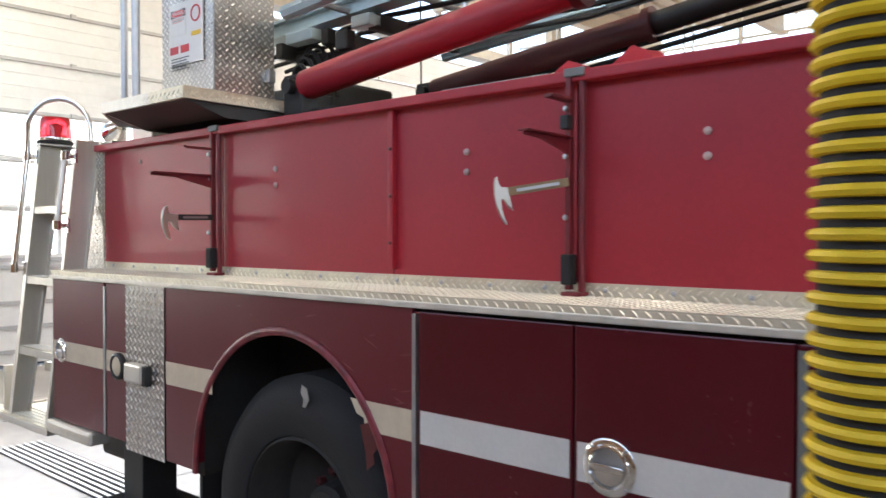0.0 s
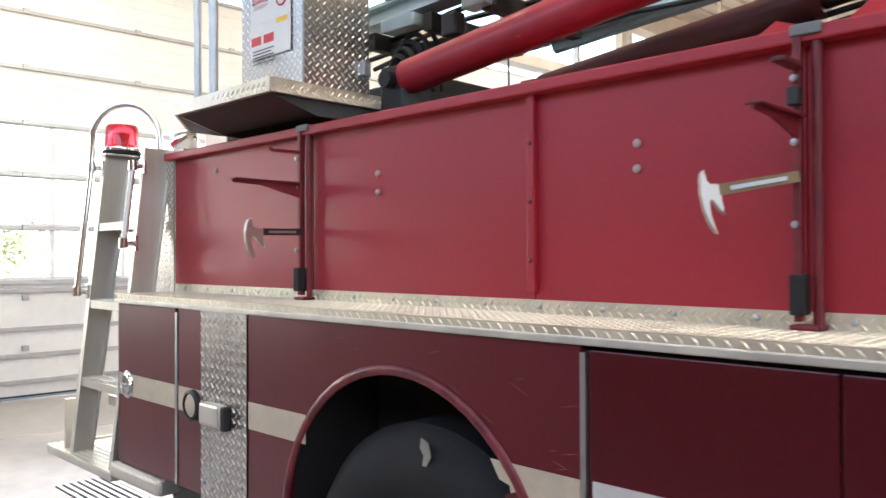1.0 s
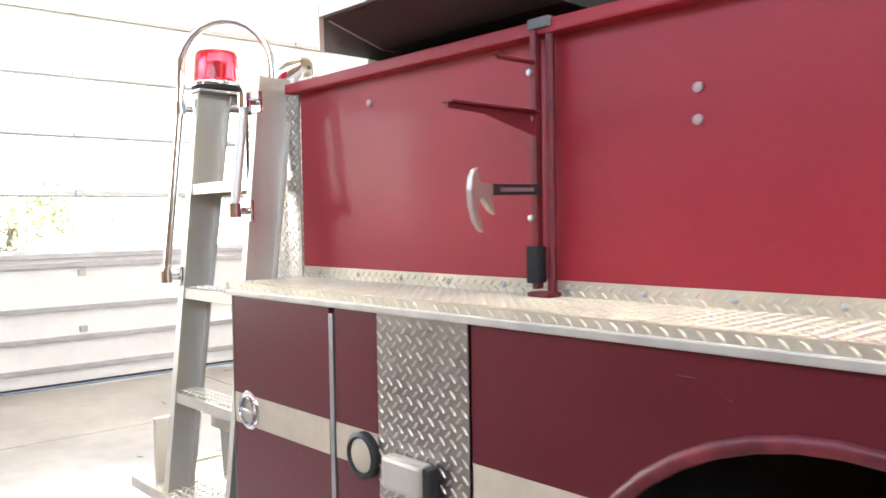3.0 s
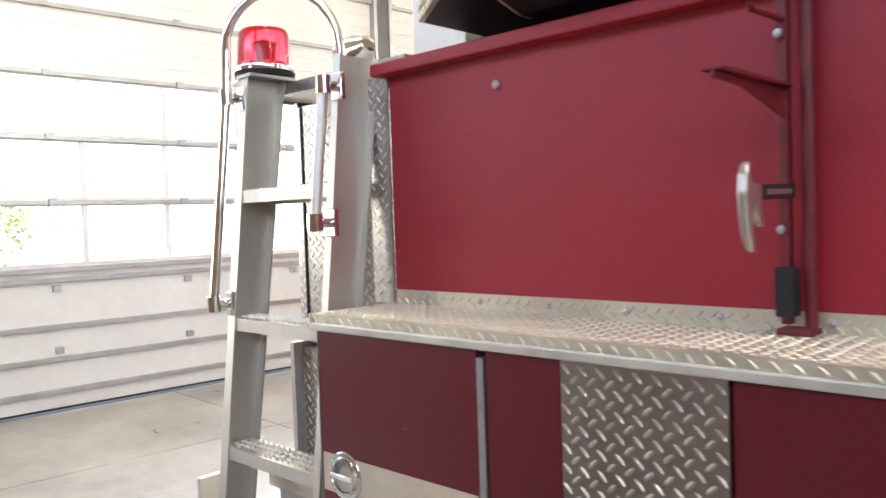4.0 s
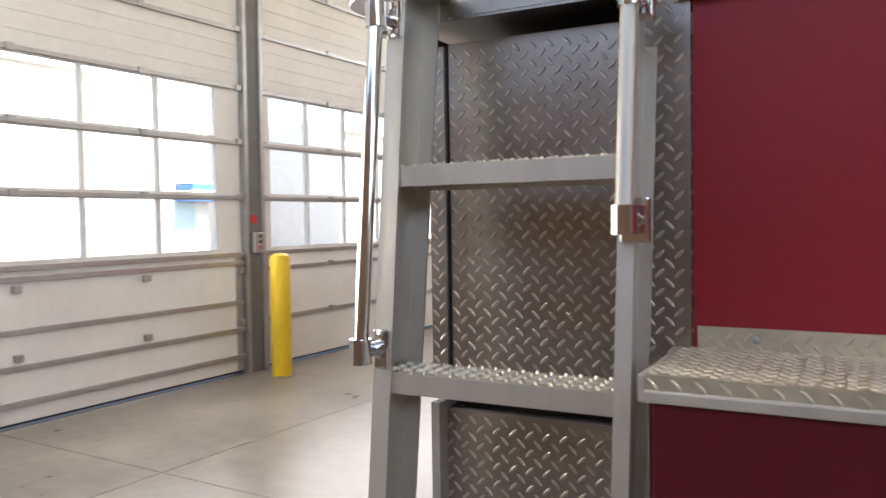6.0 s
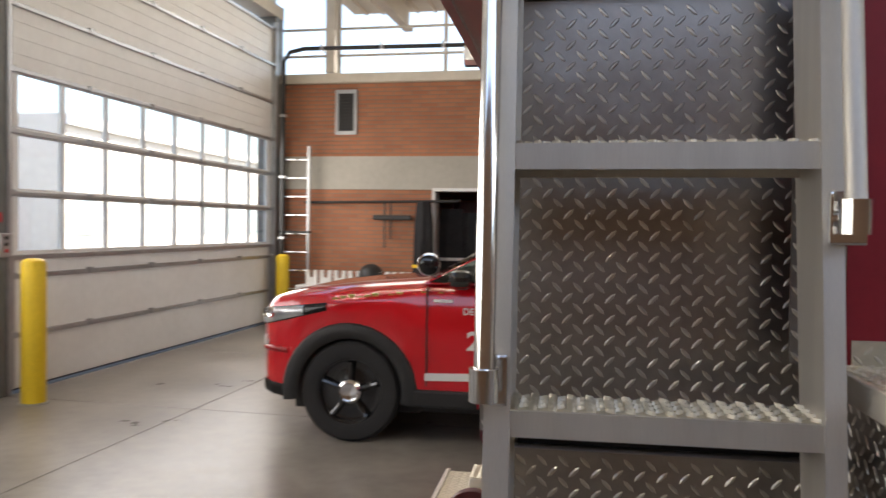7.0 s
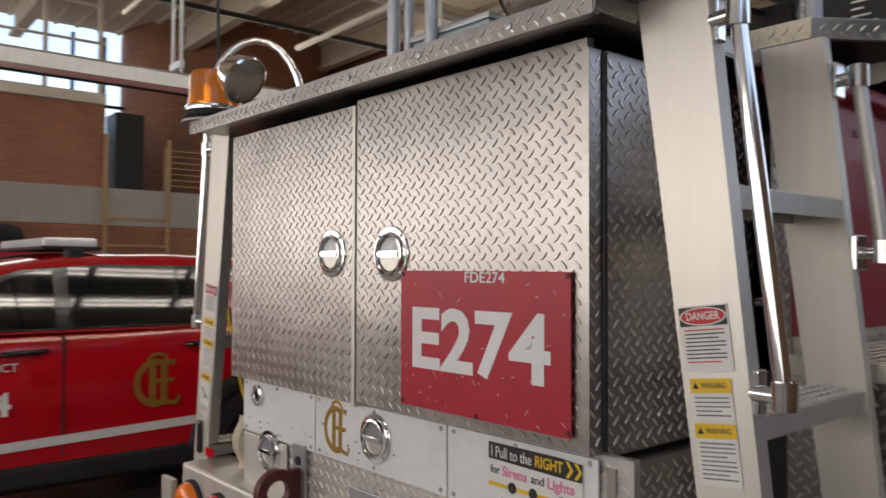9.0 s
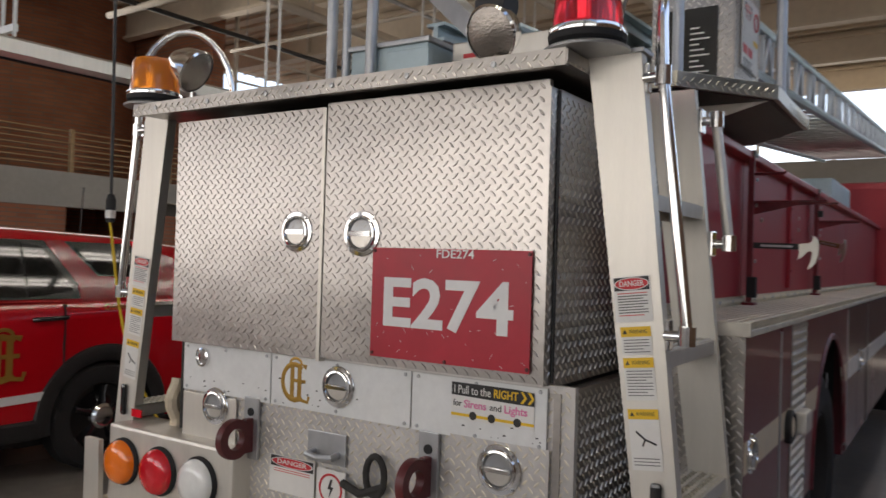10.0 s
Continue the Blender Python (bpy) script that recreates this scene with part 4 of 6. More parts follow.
for dy in (0.0, -0.022):
    part("chevron", prism(bmesh.new(), [(0, 0), (0.008, 0), (0.02, 0.016), (0.008, 0.032), (0, 0.032), (0.012, 0.016)], (LX - 0.0092, 0.452 + dy, 1.208), BACK, Z, 0.0005), M["ink_yellow"], st)
writing("for", face(LX - 0.0085, 0.652, 1.185, BACK, Z), 0.026, M["ink"], st, width=0.028)
writing("Sirens", face(LX - 0.0085, 0.594, 1.185, BACK, Z), 0.03, M["ink_pink"], st, width=0.072, bold=0.0005)
writing("and", face(LX - 0.0085, 0.528, 1.185, BACK, Z), 0.026, M["ink"], st, width=0.036)
writing("Lights", face(LX - 0.0085, 0.466, 1.185, BACK, Z), 0.03, M["ink_pink"], st, width=0.07, bold=0.0005)
for y in (0.6, 0.54, 0.46):
    part("print_spot", lathed(face(LX - 0.009, y, 1.155, BACK, Z), [(0.012, 0), (0.012, 0.0006), (0, 0.0006)], 14), M["ink"], st)


def tow_eye(y, z):
    h = part("slot_plate", boxes((LX - 0.012, LX, y - 0.034, y + 0.034, z - 0.19, z + 0.02), bevel=0.003), M["steel"], truck)
    bm = lathed(face(LX - 0.085, y, z - 0.11, X, Z), [(0.036, -0.014), (0.066, -0.014), (0.068, 0.0), (0.066, 0.014), (0.036, 0.014), (0.034, 0.0), (0.036, -0.014)], 36)
    eye = part("tow_eye", bm, M["maroon"], truck, "dark red steel tow eye", True)
    part("eye_shank", boxes((LX - 0.04, LX + 0.01, y - 0.013, y + 0.013, z - 0.165, z - 0.05), bevel=0.004), M["maroon"], eye)
    part("eye_washer", lathed(face(LX - 0.012, y, z - 0.03, BACK, Z), [(0.014, 0), (0.014, 0.004), (0, 0.005)], 12), M["rubber"], eye)
    return eye


tow_eye(1.478, 1.08)
tow_eye(0.745, 1.07)
part("staple", tubes(([(LX, 1.19, 0.965), (LX - 0.04, 1.19, 0.96), (LX - 0.045, 1.14, 0.955), (LX - 0.04, 1.09, 0.96), (LX, 1.09, 0.965)], 0.011), seg=8), M["steel"], truck, "", True)
part("staple_plate", boxes((LX - 0.006, LX, 1.06, 1.22, 0.93, 1.03), bevel=0.003), M["steel"], truck)
part("chain_link", tubes(([(LX - 0.02, 0.93 + 0.035 * math.cos(k * math.tau / 16), 0.93 + 0.06 * math.sin(k * math.tau / 16)) for k in range(17)], 0.011), seg=8), M["dark_fill"], truck, "", True)
part("chain_link", tubes(([(LX - 0.015, 1.06, 0.885), (LX - 0.03, 0.98, 0.87), (LX - 0.015, 0.9, 0.9)], 0.013), seg=8), M["dark_fill"], truck, "", True)


def danger(parent, mfun, w, h, name="danger_label", bars=9):
    """A printed danger label: m maps its millimetre plane."""
    base = part(name, prism(bmesh.new(), [(-w / 2, -h / 2), (w / 2, -h / 2), (w / 2, h / 2), (-w / 2, h / 2)], mfun @ Vector((0, 0, 0)), mfun.to_3x3() @ X, mfun.to_3x3() @ Y, 0.0008), M["paper"], parent, "white danger label with red oval")
    d = mfun
    part("print_band", prism(bmesh.new(), [(-w / 2 * 0.95, 0), (w / 2 * 0.95, 0), (w / 2 * 0.95, h * 0.29), (-w / 2 * 0.95, h * 0.29)], d @ Vector((0, h * 0.19, 0.0009)), d.to_3x3() @ X, d.to_3x3() @ Y, 0.0003), M["ink"], base)
    bm = lathed(d @ pose(0, h * 0.335, 0.0013) @ Matrix.Diagonal((w * 0.44, h * 0.12, 1, 1)), [(1, 0), (1, 0.0003), (0, 0.0003)], 28)
    part("red_oval", bm, M["ink_red"], base)
    part("oval_rim", lathed(d @ pose(0, h * 0.335, 0.0012) @ Matrix.Diagonal((w * 0.47, h * 0.138, 1, 1)), [(1, 0), (1, 0.0002), (0, 0.0002)], 28), M["paper"], base)
    writing("DANGER", d @ pose(0, h * 0.335, 0.0019), h * 0.17, M["paper"], base, width=w * 0.66, thick=0.0002, bold=0.0003)
    for k in range(bars):
        part("print_line", prism(bmesh.new(), [(-w * 0.4, 0), (w * (0.4 - 0.12 * (k % 3 == 2)), 0), (w * (0.4 - 0.12 * (k % 3 == 2)), h * 0.02), (-w * 0.4, h * 0.02)], d @ Vector((0, h * (0.12 - 0.06 * k), 0.0009)), d.to_3x3() @ X, d.to_3x3() @ Y, 0.0003), M["ink_red"] if k in (0, bars - 1) else M["ink"], base)
    return base


def warning(parent, d, w, h, word="WARNING", figure=False, bars=5):
    base = part("warning_label", prism(bmesh.new(), [(-w / 2, -h / 2), (w / 2, -h / 2), (w / 2, h / 2), (-w / 2, h / 2)], d @ Vector((0, 0, 0)), d.to_3x3() @ X, d.to_3x3() @ Y, 0.0008), M["paper"], parent, "white and yellow warning label")
    part("print_band", prism(bmesh.new(), [(-w / 2, 0), (w / 2, 0), (w / 2, 0.025), (-w / 2, 0.025)], d @ Vector((0, h / 2 - 0.025, 0.0009)), d.to_3x3() @ X, d.to_3x3() @ Y, 0.0003), M["ink_yellow"], base)
    writing(word, d @ pose(w * 0.08, h / 2 - 0.0125, 0.0014), 0.014, M["ink"], base, width=w * 0.6, thick=0.0002)
    part("triangle", prism(bmesh.new(), [(-0.006, -0.005), (0.006, -0.005), (0, 0.006)], d @ Vector((-w * 0.36, h / 2 - 0.0125, 0.0012)), d.to_3x3() @ X, d.to_3x3() @ Y, 0.0003), M["ink"], base)
    if figure:
        part("pictogram", tubes(([d @ Vector((-0.022, 0.02, 0.001)), d @ Vector((0.0, 0.0, 0.001)), d @ Vector((0.028, -0.012, 0.001))], 0.0025), ([d @ Vector((-0.008, -0.016, 0.001)), d @ Vector((0.0, 0.0, 0.001))], 0.002), seg=5), M["ink"], base)
    for k in range(bars):
        yy = h / 2 - 0.034 - k * 0.0075
        if figure:
            yy = -h / 2 + 0.028 - k * 0.008
        if yy > -h / 2 + 0.004:
            part("print_line", prism(bmesh.new(), [(-w * 0.42, 0), (w * (0.42 - 0.2 * (k % 4 == 3)), 0), (w * (0.42 - 0.2 * (k % 4 == 3)), 0.0019), (-w * 0.42, 0.0019)], d @ Vector((0, yy, 0.0009)), d.to_3x3() @ X, d.to_3x3() @ Y, 0.0003), M["ink"], base)
    return base


danger(truck, face(LX - 0.007, 1.285, 0.865, BACK, Z), 0.2, 0.12, bars=2)
bolt_lbl = part("hazard_label", boxes((LX - 0.008, LX - 0.007, 1.055, 1.175, 0.79, 0.915)), M["paper"], truck, "white electrical hazard label")
part("red_ring", tubes(([(LX - 0.008, 1.115 + 0.045 * math.cos(k * math.tau / 24), 0.855 + 0.045 * math.sin(k * math.tau / 24)) for k in range(25)], 0.004), seg=5), M["ink_red"], bolt_lbl)
part("flash", prism(bmesh.new(), [(0.0, 0.03), (-0.012, -0.002), (0.0, -0.002), (-0.006, -0.03), (0.012, 0.006), (0.001, 0.006), (0.008, 0.03)], (LX - 0.0085, 1.115, 0.855), BACK, Z, 0.001), M["ink"], bolt_lbl)

# tail lamp box and rear step
tb = part("tail_lamp_box", boxes((-0.635, -0.45, 1.49, 2.18, 0.62, 0.925), bevel=0.012), M["brushed"], truck, "scuffed aluminium tail lamp box")
for y, mat, lab in ((2.078, "lens_amber", "amber turn lamp"), (1.864, "lens_red", "red brake lamp"), (1.65, "lens_white", "clear reversing lamp")):
    lampb = part("tail_lamp", lathed(face(-0.635, y, 0.795, BACK, Z), [(0.088, 0), (0.088, 0.01), (0.08, 0.018)], 36), M["rubber"], tb, lab, True)
    part("lens", lathed(face(-0.635, y, 0.795, BACK, Z), [(0.081, 0.01), (0.08, 0.03), (0.068, 0.044), (0.04, 0.052), (0, 0.055)], 36), M[mat], lampb, lab, True)
part("rear_step", tread((-0.95, 0.15, 0.56), X, Y, 0.5, 2.2, lug=0.002, thick=0.04), M["tread_worn"], truck, "tread plate rear step")
part("step_edge", boxes((-0.96, -0.94, 0.15, 2.36, 0.5, 0.57), bevel=0.006), M["brushed"], truck)
part("hose_coil", tubes(([(-0.5 + 0.015 * math.sin(k), 1.97, 0.9 + k * 0.025) for k in range(9)], 0.028), seg=10), M["cream"], truck, "coiled pale rope hose")


# corner ladders
def ladder(flip=False):
    s = (lambda y: 2.29 - y) if flip else (lambda y: y)
    lad = part("corner_ladder", boxes((-0.83, -0.02, *sorted((s(-0.03), s(0.15))), 0.56, 0.6), bevel=0.006), M["brushed"], truck, "welded aluminium access ladder")

    def pr(name, pts, x0, x1, mat=M["brushed"]):
        bm = bmesh.new()
        a = [bm.verts.new((x0, s(y), z)) for y, z in pts]
        b = [bm.verts.new((x1, s(y), z)) for y, z in pts]
        bm.faces.new(a), bm.faces.new(b[::-1])
        for i in range(len(a)):
            j = (i + 1) % len(a)
            bm.faces.new((a[i], b[i], b[j], a[j]))
        return part(name, bm, mat, lad)

    yo = lambda z: 0.03 + (z - 1.02) * 0.109           # the outer edge leans in towards the top
    yi = lambda z: yo(z) + 0.115 + (z - 1.02) * 0.024
    z0, z1 = 0.6, 2.125
    for x, d in ((-0.55, 1), (-0.03, 1)):
        w = 0.065 if x < -0.3 else 0.048
        x0 = x if x < -0.3 else x - w
        pr("rail_web", [(yo(z0), z0), (yi(z0), z0), (yi(z1), z1), (yo(z1), z1)], x0, x0 + 0.006)
        pr("rail_flange", [(yo(z0), z0), (yo(z0) + 0.006, z0), (yo(z1) + 0.006, z1), (yo(z1), z1)], x0 + 0.006, x0 + w * 0.6)
        pr("rail_flange", [(yi(z0) - 0.006, z0), (yi(z0), z0), (yi(z1), z1), (yi(z1) - 0.006, z1)], x0 + 0.006, x0 + w * 0.6)
    for z in (0.98, 1.374, 1.770):
        y0 = yo(z)
        pr("rung", [(y0 + 0.004, z - 0.039), (y0 + 0.012, z - 0.039), (y0 + 0.012, z), (y0 + 0.004, z)], -0.544, -0.074)
        ys = sorted((s(y0 + 0.012), s(y0 + 0.115)))
        part("tread", tread((-0.544, ys[0], z), X, Y, 0.47, ys[1] - ys[0], lug=0.006, thick=0.006, pitch=0.02), M["tread_worn"], lad, "open grip tread")
        pr("rung", [(y0 + 0.107, z - 0.045), (y0 + 0.115, z - 0.045), (y0 + 0.115, z), (y0 + 0.107, z)], -0.544, -0.074)
    part("foot_tread", tread((-0.83, *sorted((s(-0.03), s(0.15)))[:1], 0.604), X, Y, 0.8, 0.18, lug=0.004, pitch=0.022), M["tread_worn"], lad, "worn grip tread")
    pr("rear_bracket", [(0.0, 0.6), (0.1, 0.6), (0.09, 0.86), (0.0, 0.86)], -0.665, -0.645)
    pr("cross_channel", [(0.16, 0.83), (0.26, 0.83), (0.26, 0.88), (0.16, 0.88)], -0.5, -0.02)
    gs = bmesh.new()
    prism(gs, [(-0.49, 0.83), (-0.47, 0.63), (-0.4, 0.61), (-0.36, 0.66), (-0.3, 0.76), (-0.18, 0.83)], (0, s(0.2), 0), X, Z, 0.008)
    part("gusset", gs, M["steel"], lad, "grey steel gusset plate")
    part("pivot_bolt", lathed(face(-0.44, s(0.2) - 0.008, 0.645, X, Z), [(0.02, 0), (0.02, 0.008), (0.008, 0.012), (0, 0.012)], 14), M["chrome"], lad)
    # grab rails
    for x, za, zb, hoop in ((-0.545, 1.42, 2.06, True), (-0.052, 1.66, 2.03, False)):
        ya, yb = yo(za) - 0.055, yo(zb) - 0.05
        pts = [(x, s(ya), za), (x, s(yb), zb)]
        if hoop:
            pts.append((x, s(yb + 0.005), 2.2))
            for k in range(1, 13):
                a = math.pi * k / 12
                pts.append((x + 0.135 * (1 - math.cos(a)), s(yb + 0.12 * (1 - math.cos(a))), 2.2 + (0.27 if flip else 0.19) * math.sin(a)))
            pts.append((x + 0.27, s(yb + 0.24), 2.1))
        part("grab_rail", tubes((pts, 0.0148), seg=14), M["chrome"] if hoop else M["brushed"], lad, "polished grab rail", True)
        for zz, y in ((za, ya), (zb, yb)):
            br = part("grab_bracket", tubes(([(x, s(y), zz - 0.022), (x, s(y), zz + 0.025)], 0.021), ([(x, s(y), zz), (x + 0.005, s(yo(zz)), zz)], 0.014), seg=12), M["chrome"], lad, "chrome grab rail bracket", True)
            ys = sorted((s(yo(zz) - 0.012), s(yo(zz) + 0.002)))
            part("flange", boxes((x - 0.02 if x > -0.3 else x, x + 0.03, ys[0], ys[1], zz - 0.038, zz + 0.038), bevel=0.004), M["chrome"], br)
    part("cap", boxes((-0.56, -0.48, *sorted((s(yo(z1) - 0.01), s(yi(z1) + 0.02))), z1, z1 + 0.012), bevel=0.003), M["steel"], lad)
    return lad, yo, yi, s


lad, yo, yi, s = ladder()
lad2, _, _, s2 = ladder(True)
for la, sy, k in ((lad, s, 1), (lad2, s2, -1)):
    # labels follow the lean of the rail's rear face
    v = Vector((0, 0.121 * k, 1)).normalized()
    for z, h, kind in ((1.505, 0.115, "d"), (1.402, 0.07, "w"), (1.308, 0.105, "w"), (1.16, 0.15, "f")):
        yc = sy((yo(z) + yi(z)) / 2 + 0.008)
        d = face(-0.5515, yc, z, BACK - v * BACK.dot(v), v)
        if kind == "d":
            danger(la, d, 0.096, h)
        else:
            warning(la, d, 0.078, h, figure=kind == "f", bars={"w": 10, "f": 3}[kind])
    part("marker_lamp", boxes((-0.565, -0.55, sy(yo(0.98) + 0.055) - 0.014, sy(yo(0.98) + 0.055) + 0.014, 0.94, 1.06), bevel=0.01), M["black_gloss"], la, "slim black marker lamp")
part("reflector", boxes((-0.556, -0.55, 2.1, 2.16, 0.94, 0.97)), M["lens_red"], lad2)


# beacons and spot lamps
def beacon(x, y, z, lens, label):
    b = part("beacon", lathed(pose(x, y, z), [(0.0, 0), (0.085, 0), (0.098, 0.012), (0.1, 0.028)], 40), M["rubber"], truck, label, True)
    part("ring", lathed(pose(x, y, z), [(0.099, 0.028), (0.1, 0.03), (0.098, 0.045), (0.092, 0.047)], 40), M["chrome"], b, "", True)
    part("lens", lathed(pose(x, y, z), [(0.09, 0.045), (0.087, 0.09), (0.082, 0.155), (0.074, 0.168), (0, 0.172)], 40), M[lens], b, label, True)
    part("bulb_carrier", lathed(pose(x, y, z), [(0.05, 0.045), (0.05, 0.06), (0.025, 0.065), (0.03, 0.12), (0, 0.13)], 20), M["chrome"], b, "", True)
    part("foot", lathed(pose(x, y, z - 0.012), [(0, 0), (0.108, 0), (0.11, 0.006), (0.1, 0.012), (0, 0.012)], 36), M["steel"], b)
    return b


beacon(-0.6, 0.275, 2.137, "beacon_red", "red rotating beacon with chrome ring")
beacon(-0.6, 2.02, 2.137, "beacon_amber", "amber rotating beacon with chrome ring")


def spot_lamp(x, y, z, aim):
    m = look((x, y, z), aim)
    b = part("spot_lamp", lathed(m, [(0.0, 0.1), (0.03, 0.095), (0.065, 0.05), (0.08, 0.0), (0.084, -0.012), (0.078, -0.018)], 36), M["chrome"], truck, "chrome round work lamp", True)
    part("lens", lathed(m, [(0.079, -0.014), (0.05, -0.024), (0, -0.028)], 36), M["reflector"], b, "", True)
    part("stem", tubes(([(x, y, z - 0.08), (x, y, 2.11)], 0.012), seg=8), M["chrome"], b)
    part("swivel", boxes((x - 0.03, x + 0.03, y - 0.03, y + 0.03, 2.12, 2.14), bevel=0.006), M["black"], b)
    return b


spot_lamp(-0.52, 0.60, 2.24, (-2.2, 0.75, 1.5))
spot_lamp(-0.6, 1.80, 2.245, (-0.3, 0.9, 1.65))

# upper works: platform, control cabinet, boom
plat = bmesh.new()
PL = [(1.2, 0.03), (1.2, 0.68), (0.14, 0.68), (0.14, 0.27), (0.5, 0.02)]
prism(plat, PL, (0, 0, 2.19), X, Y, 0.05)
PLAT = part("platform", plat, M["brushed"], truck, "folding platform with tread plate edge")
# black sheet and soffit put the shade under the platform into colour
part("platform_shade_sheet", prism(bmesh.new(), [(1.19, 0.045), (1.19, 0.67), (0.15, 0.67), (0.15, 0.28), (0.5, 0.035)], (0, 0, 2.186), X, Y, 0.003), M["black"], PLAT)
part("platform_edge", tread((0.5, 0.026, 2.19), X, Z, 0.7, 0.052, lug=0.003), M["tread_worn"], PLAT)
part("platform_edge", tread((1.204, 0.03, 2.19), Y, Z, 0.65, 0.052, lug=0.003), M["tread_worn"], PLAT)
part("platform_edge", tread((0.14, 0.27, 2.19), Vector((0.36, -0.25, 0)), Z, 0.438, 0.052, lug=0.003), M["tread_worn"], PLAT)
part("platform_edge", tread((0.136, 0.68, 2.19), BACK, Z, 0.41, 0.052, lug=0.003), M["tread_worn"], PLAT)
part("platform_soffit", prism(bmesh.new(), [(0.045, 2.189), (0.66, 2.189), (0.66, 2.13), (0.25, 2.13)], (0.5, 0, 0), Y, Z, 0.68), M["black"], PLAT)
part("soffit_end", prism(bmesh.new(), [(0.045, 2.189), (0.3, 2.189), (0.3, 2.13), (0.25, 2.13)], (0.492, 0, 0), Y, Z, 0.008), M["brushed"], PLAT)
part("turntable_base", boxes((0.25, 1.5, 0.6, 1.7, 1.95, 2.2), bevel=0.02), M["dark_fill"], truck)
CA, CB, CC, CD = 0.70, 1.13, 0.225, 0.55
cab = part("control_cabinet", boxes((CA, CB, CC, CD, 2.24, 3.1)), M["brushed"], truck, "tread plate control cabinet with warning labels")
part("cabinet_side", tread((CA, CC - 0.004, 2.24), X, Z, CB - CA, 0.86), M["tread"], cab)
part("cabinet_side", tread((CB + 0.004, CC, 2.24), Y, Z, CD - CC, 0.86), M["tread"], cab)
part("cabinet_side", tread((CA - 0.004, CD, 2.24), BACK, Z, CD - CC, 0.86), M["tread"], cab)
lb = part("label_board", boxes((CA + 0.08, CB - 0.07, CC - 0.014, CC - 0.008, 2.40, 2.69), bevel=0.002), M["paper"], cab, "white danger board with red ovals")
danger(lb, face((CA + CB) / 2 - 0.055, CC - 0.015, 2.60, X, Z), 0.13, 0.12, bars=3)
part("red_ring", tubes(([(CB - 0.125 + 0.035 * math.cos(k * math.tau / 24), CC - 0.015, 2.62 + 0.035 * math.sin(k * math.tau / 24)) for k in range(25)], 0.004), seg=5), M["ink_red"], lb)
for xx in (CA + 0.125, CA + 0.215):
    part("print_band", boxes((xx - 0.035, xx + 0.035, CC - 0.0155, CC - 0.014, 2.455, 2.49)), M["ink_red"], lb)
for k in range(5):
    part("print_line", boxes((CA + 0.1, CA + 0.25 - 0.02 * (k % 2), CC - 0.0155, CC - 0.014, 2.43 - k * 0.013, 2.434 - k * 0.013)), M["ink"], lb)
part("print_band", boxes((CB - 0.16, CB - 0.085, CC - 0.0155, CC - 0.014, 2.52, 2.54)), M["ink_yellow"], lb)
rb = part("rating_board", boxes((CA - 0.016, CA - 0.008, CC + 0.06, CD - 0.02, 2.3, 2.62), bevel=0.002), M["black_gloss"], cab, "black rating plate with pale print")
for k in range(9):
    part("print_line", boxes((CA - 0.0175, CA - 0.016, CC + 0.09 + 0.02 * (k % 3), CD - 0.16, 2.36 + k * 0.022, 2.366 + k * 0.022)), M["paper"], rb)
part("rating_frame", boxes((CA - 0.012, CA - 0.006, CC + 0.045, CD - 0.005, 2.285, 2.3), bevel=0.002), M["brushed"], cab)
for x, y in ((0.75, 0.06), (0.2, 0.29)):
    part("hand_rail", tubes(([(x, y, 2.2), (x, y, 3.3)], 0.019), seg=12), M["steel"], truck, "", True)
part("latch_hook", boxes((CB, CB + 0.03, CD - 0.05, CD - 0.01, 2.33, 2.39), bevel=0.004), M["steel"], cab)

# far cylinder is maroon: the shadow on it is put into the colour
for y, x0, z0, x1, z1, lab in ((0.6, 1.32, 2.31, 2.75, 2.475, "red painted lift cylinder"), (1.68, 1.18, 2.45, 2.5, 2.60, "red lift cylinder coloured dark for its shadow")):
    cy = part("lift_cylinder", tubes(([(x0, y, z0), (x1, y, z1)], 0.07), seg=28), M["red"] if y < 1 else M["maroon"], truck, lab, True)
    part("gland", tubes(([(x1, y, z1), (x1 + 0.04, y, z1 + 0.005)], 0.084), seg=28), M["maroon"], cy, "", True)
    part("rod", tubes(([(x1, y, z1), (x1 + 0.9, y, z1 + 0.12)], 0.055), seg=20), M["black"], cy, "", True)
    part("clevis", boxes((x0 - 0.12, x0 + 0.02, y - 0.05, y + 0.05, z0 - 0.2, z0 + 0.05), bevel=0.015), M["black"], cy)
    part("pivot_pin", tubes(([(x0 - 0.05, y - 0.09, z0 - 0.01), (x0 - 0.05, y + 0.09, z0 - 0.01)], 0.035), seg=16), M["black"], cy, "", True)
for k in range(5):
    w, h = 0.05 + 0.022 * k, 0.07 + 0.036 * k
    part("hydraulic_hose", tubes(([(1.19 - w * math.cos(math.pi * i / 12), 0.66 + 0.03 * k, 2.36 + h * math.sin(math.pi * i / 12) - (0.08 if i in (0, 12) else 0)) for i in range(13)], 0.011), seg=8), M["rubber"], truck, "", True)

boom = part("aerial_ladder", boxes((0.55, 1.1, 0.95, 1.4, 2.2, 2.42), bevel=0.02), M["dark_fill"], truck, "pale blue lattice aerial ladder sections")
zb = lambda x: 2.57 + 0.08 * (x - 0.9)
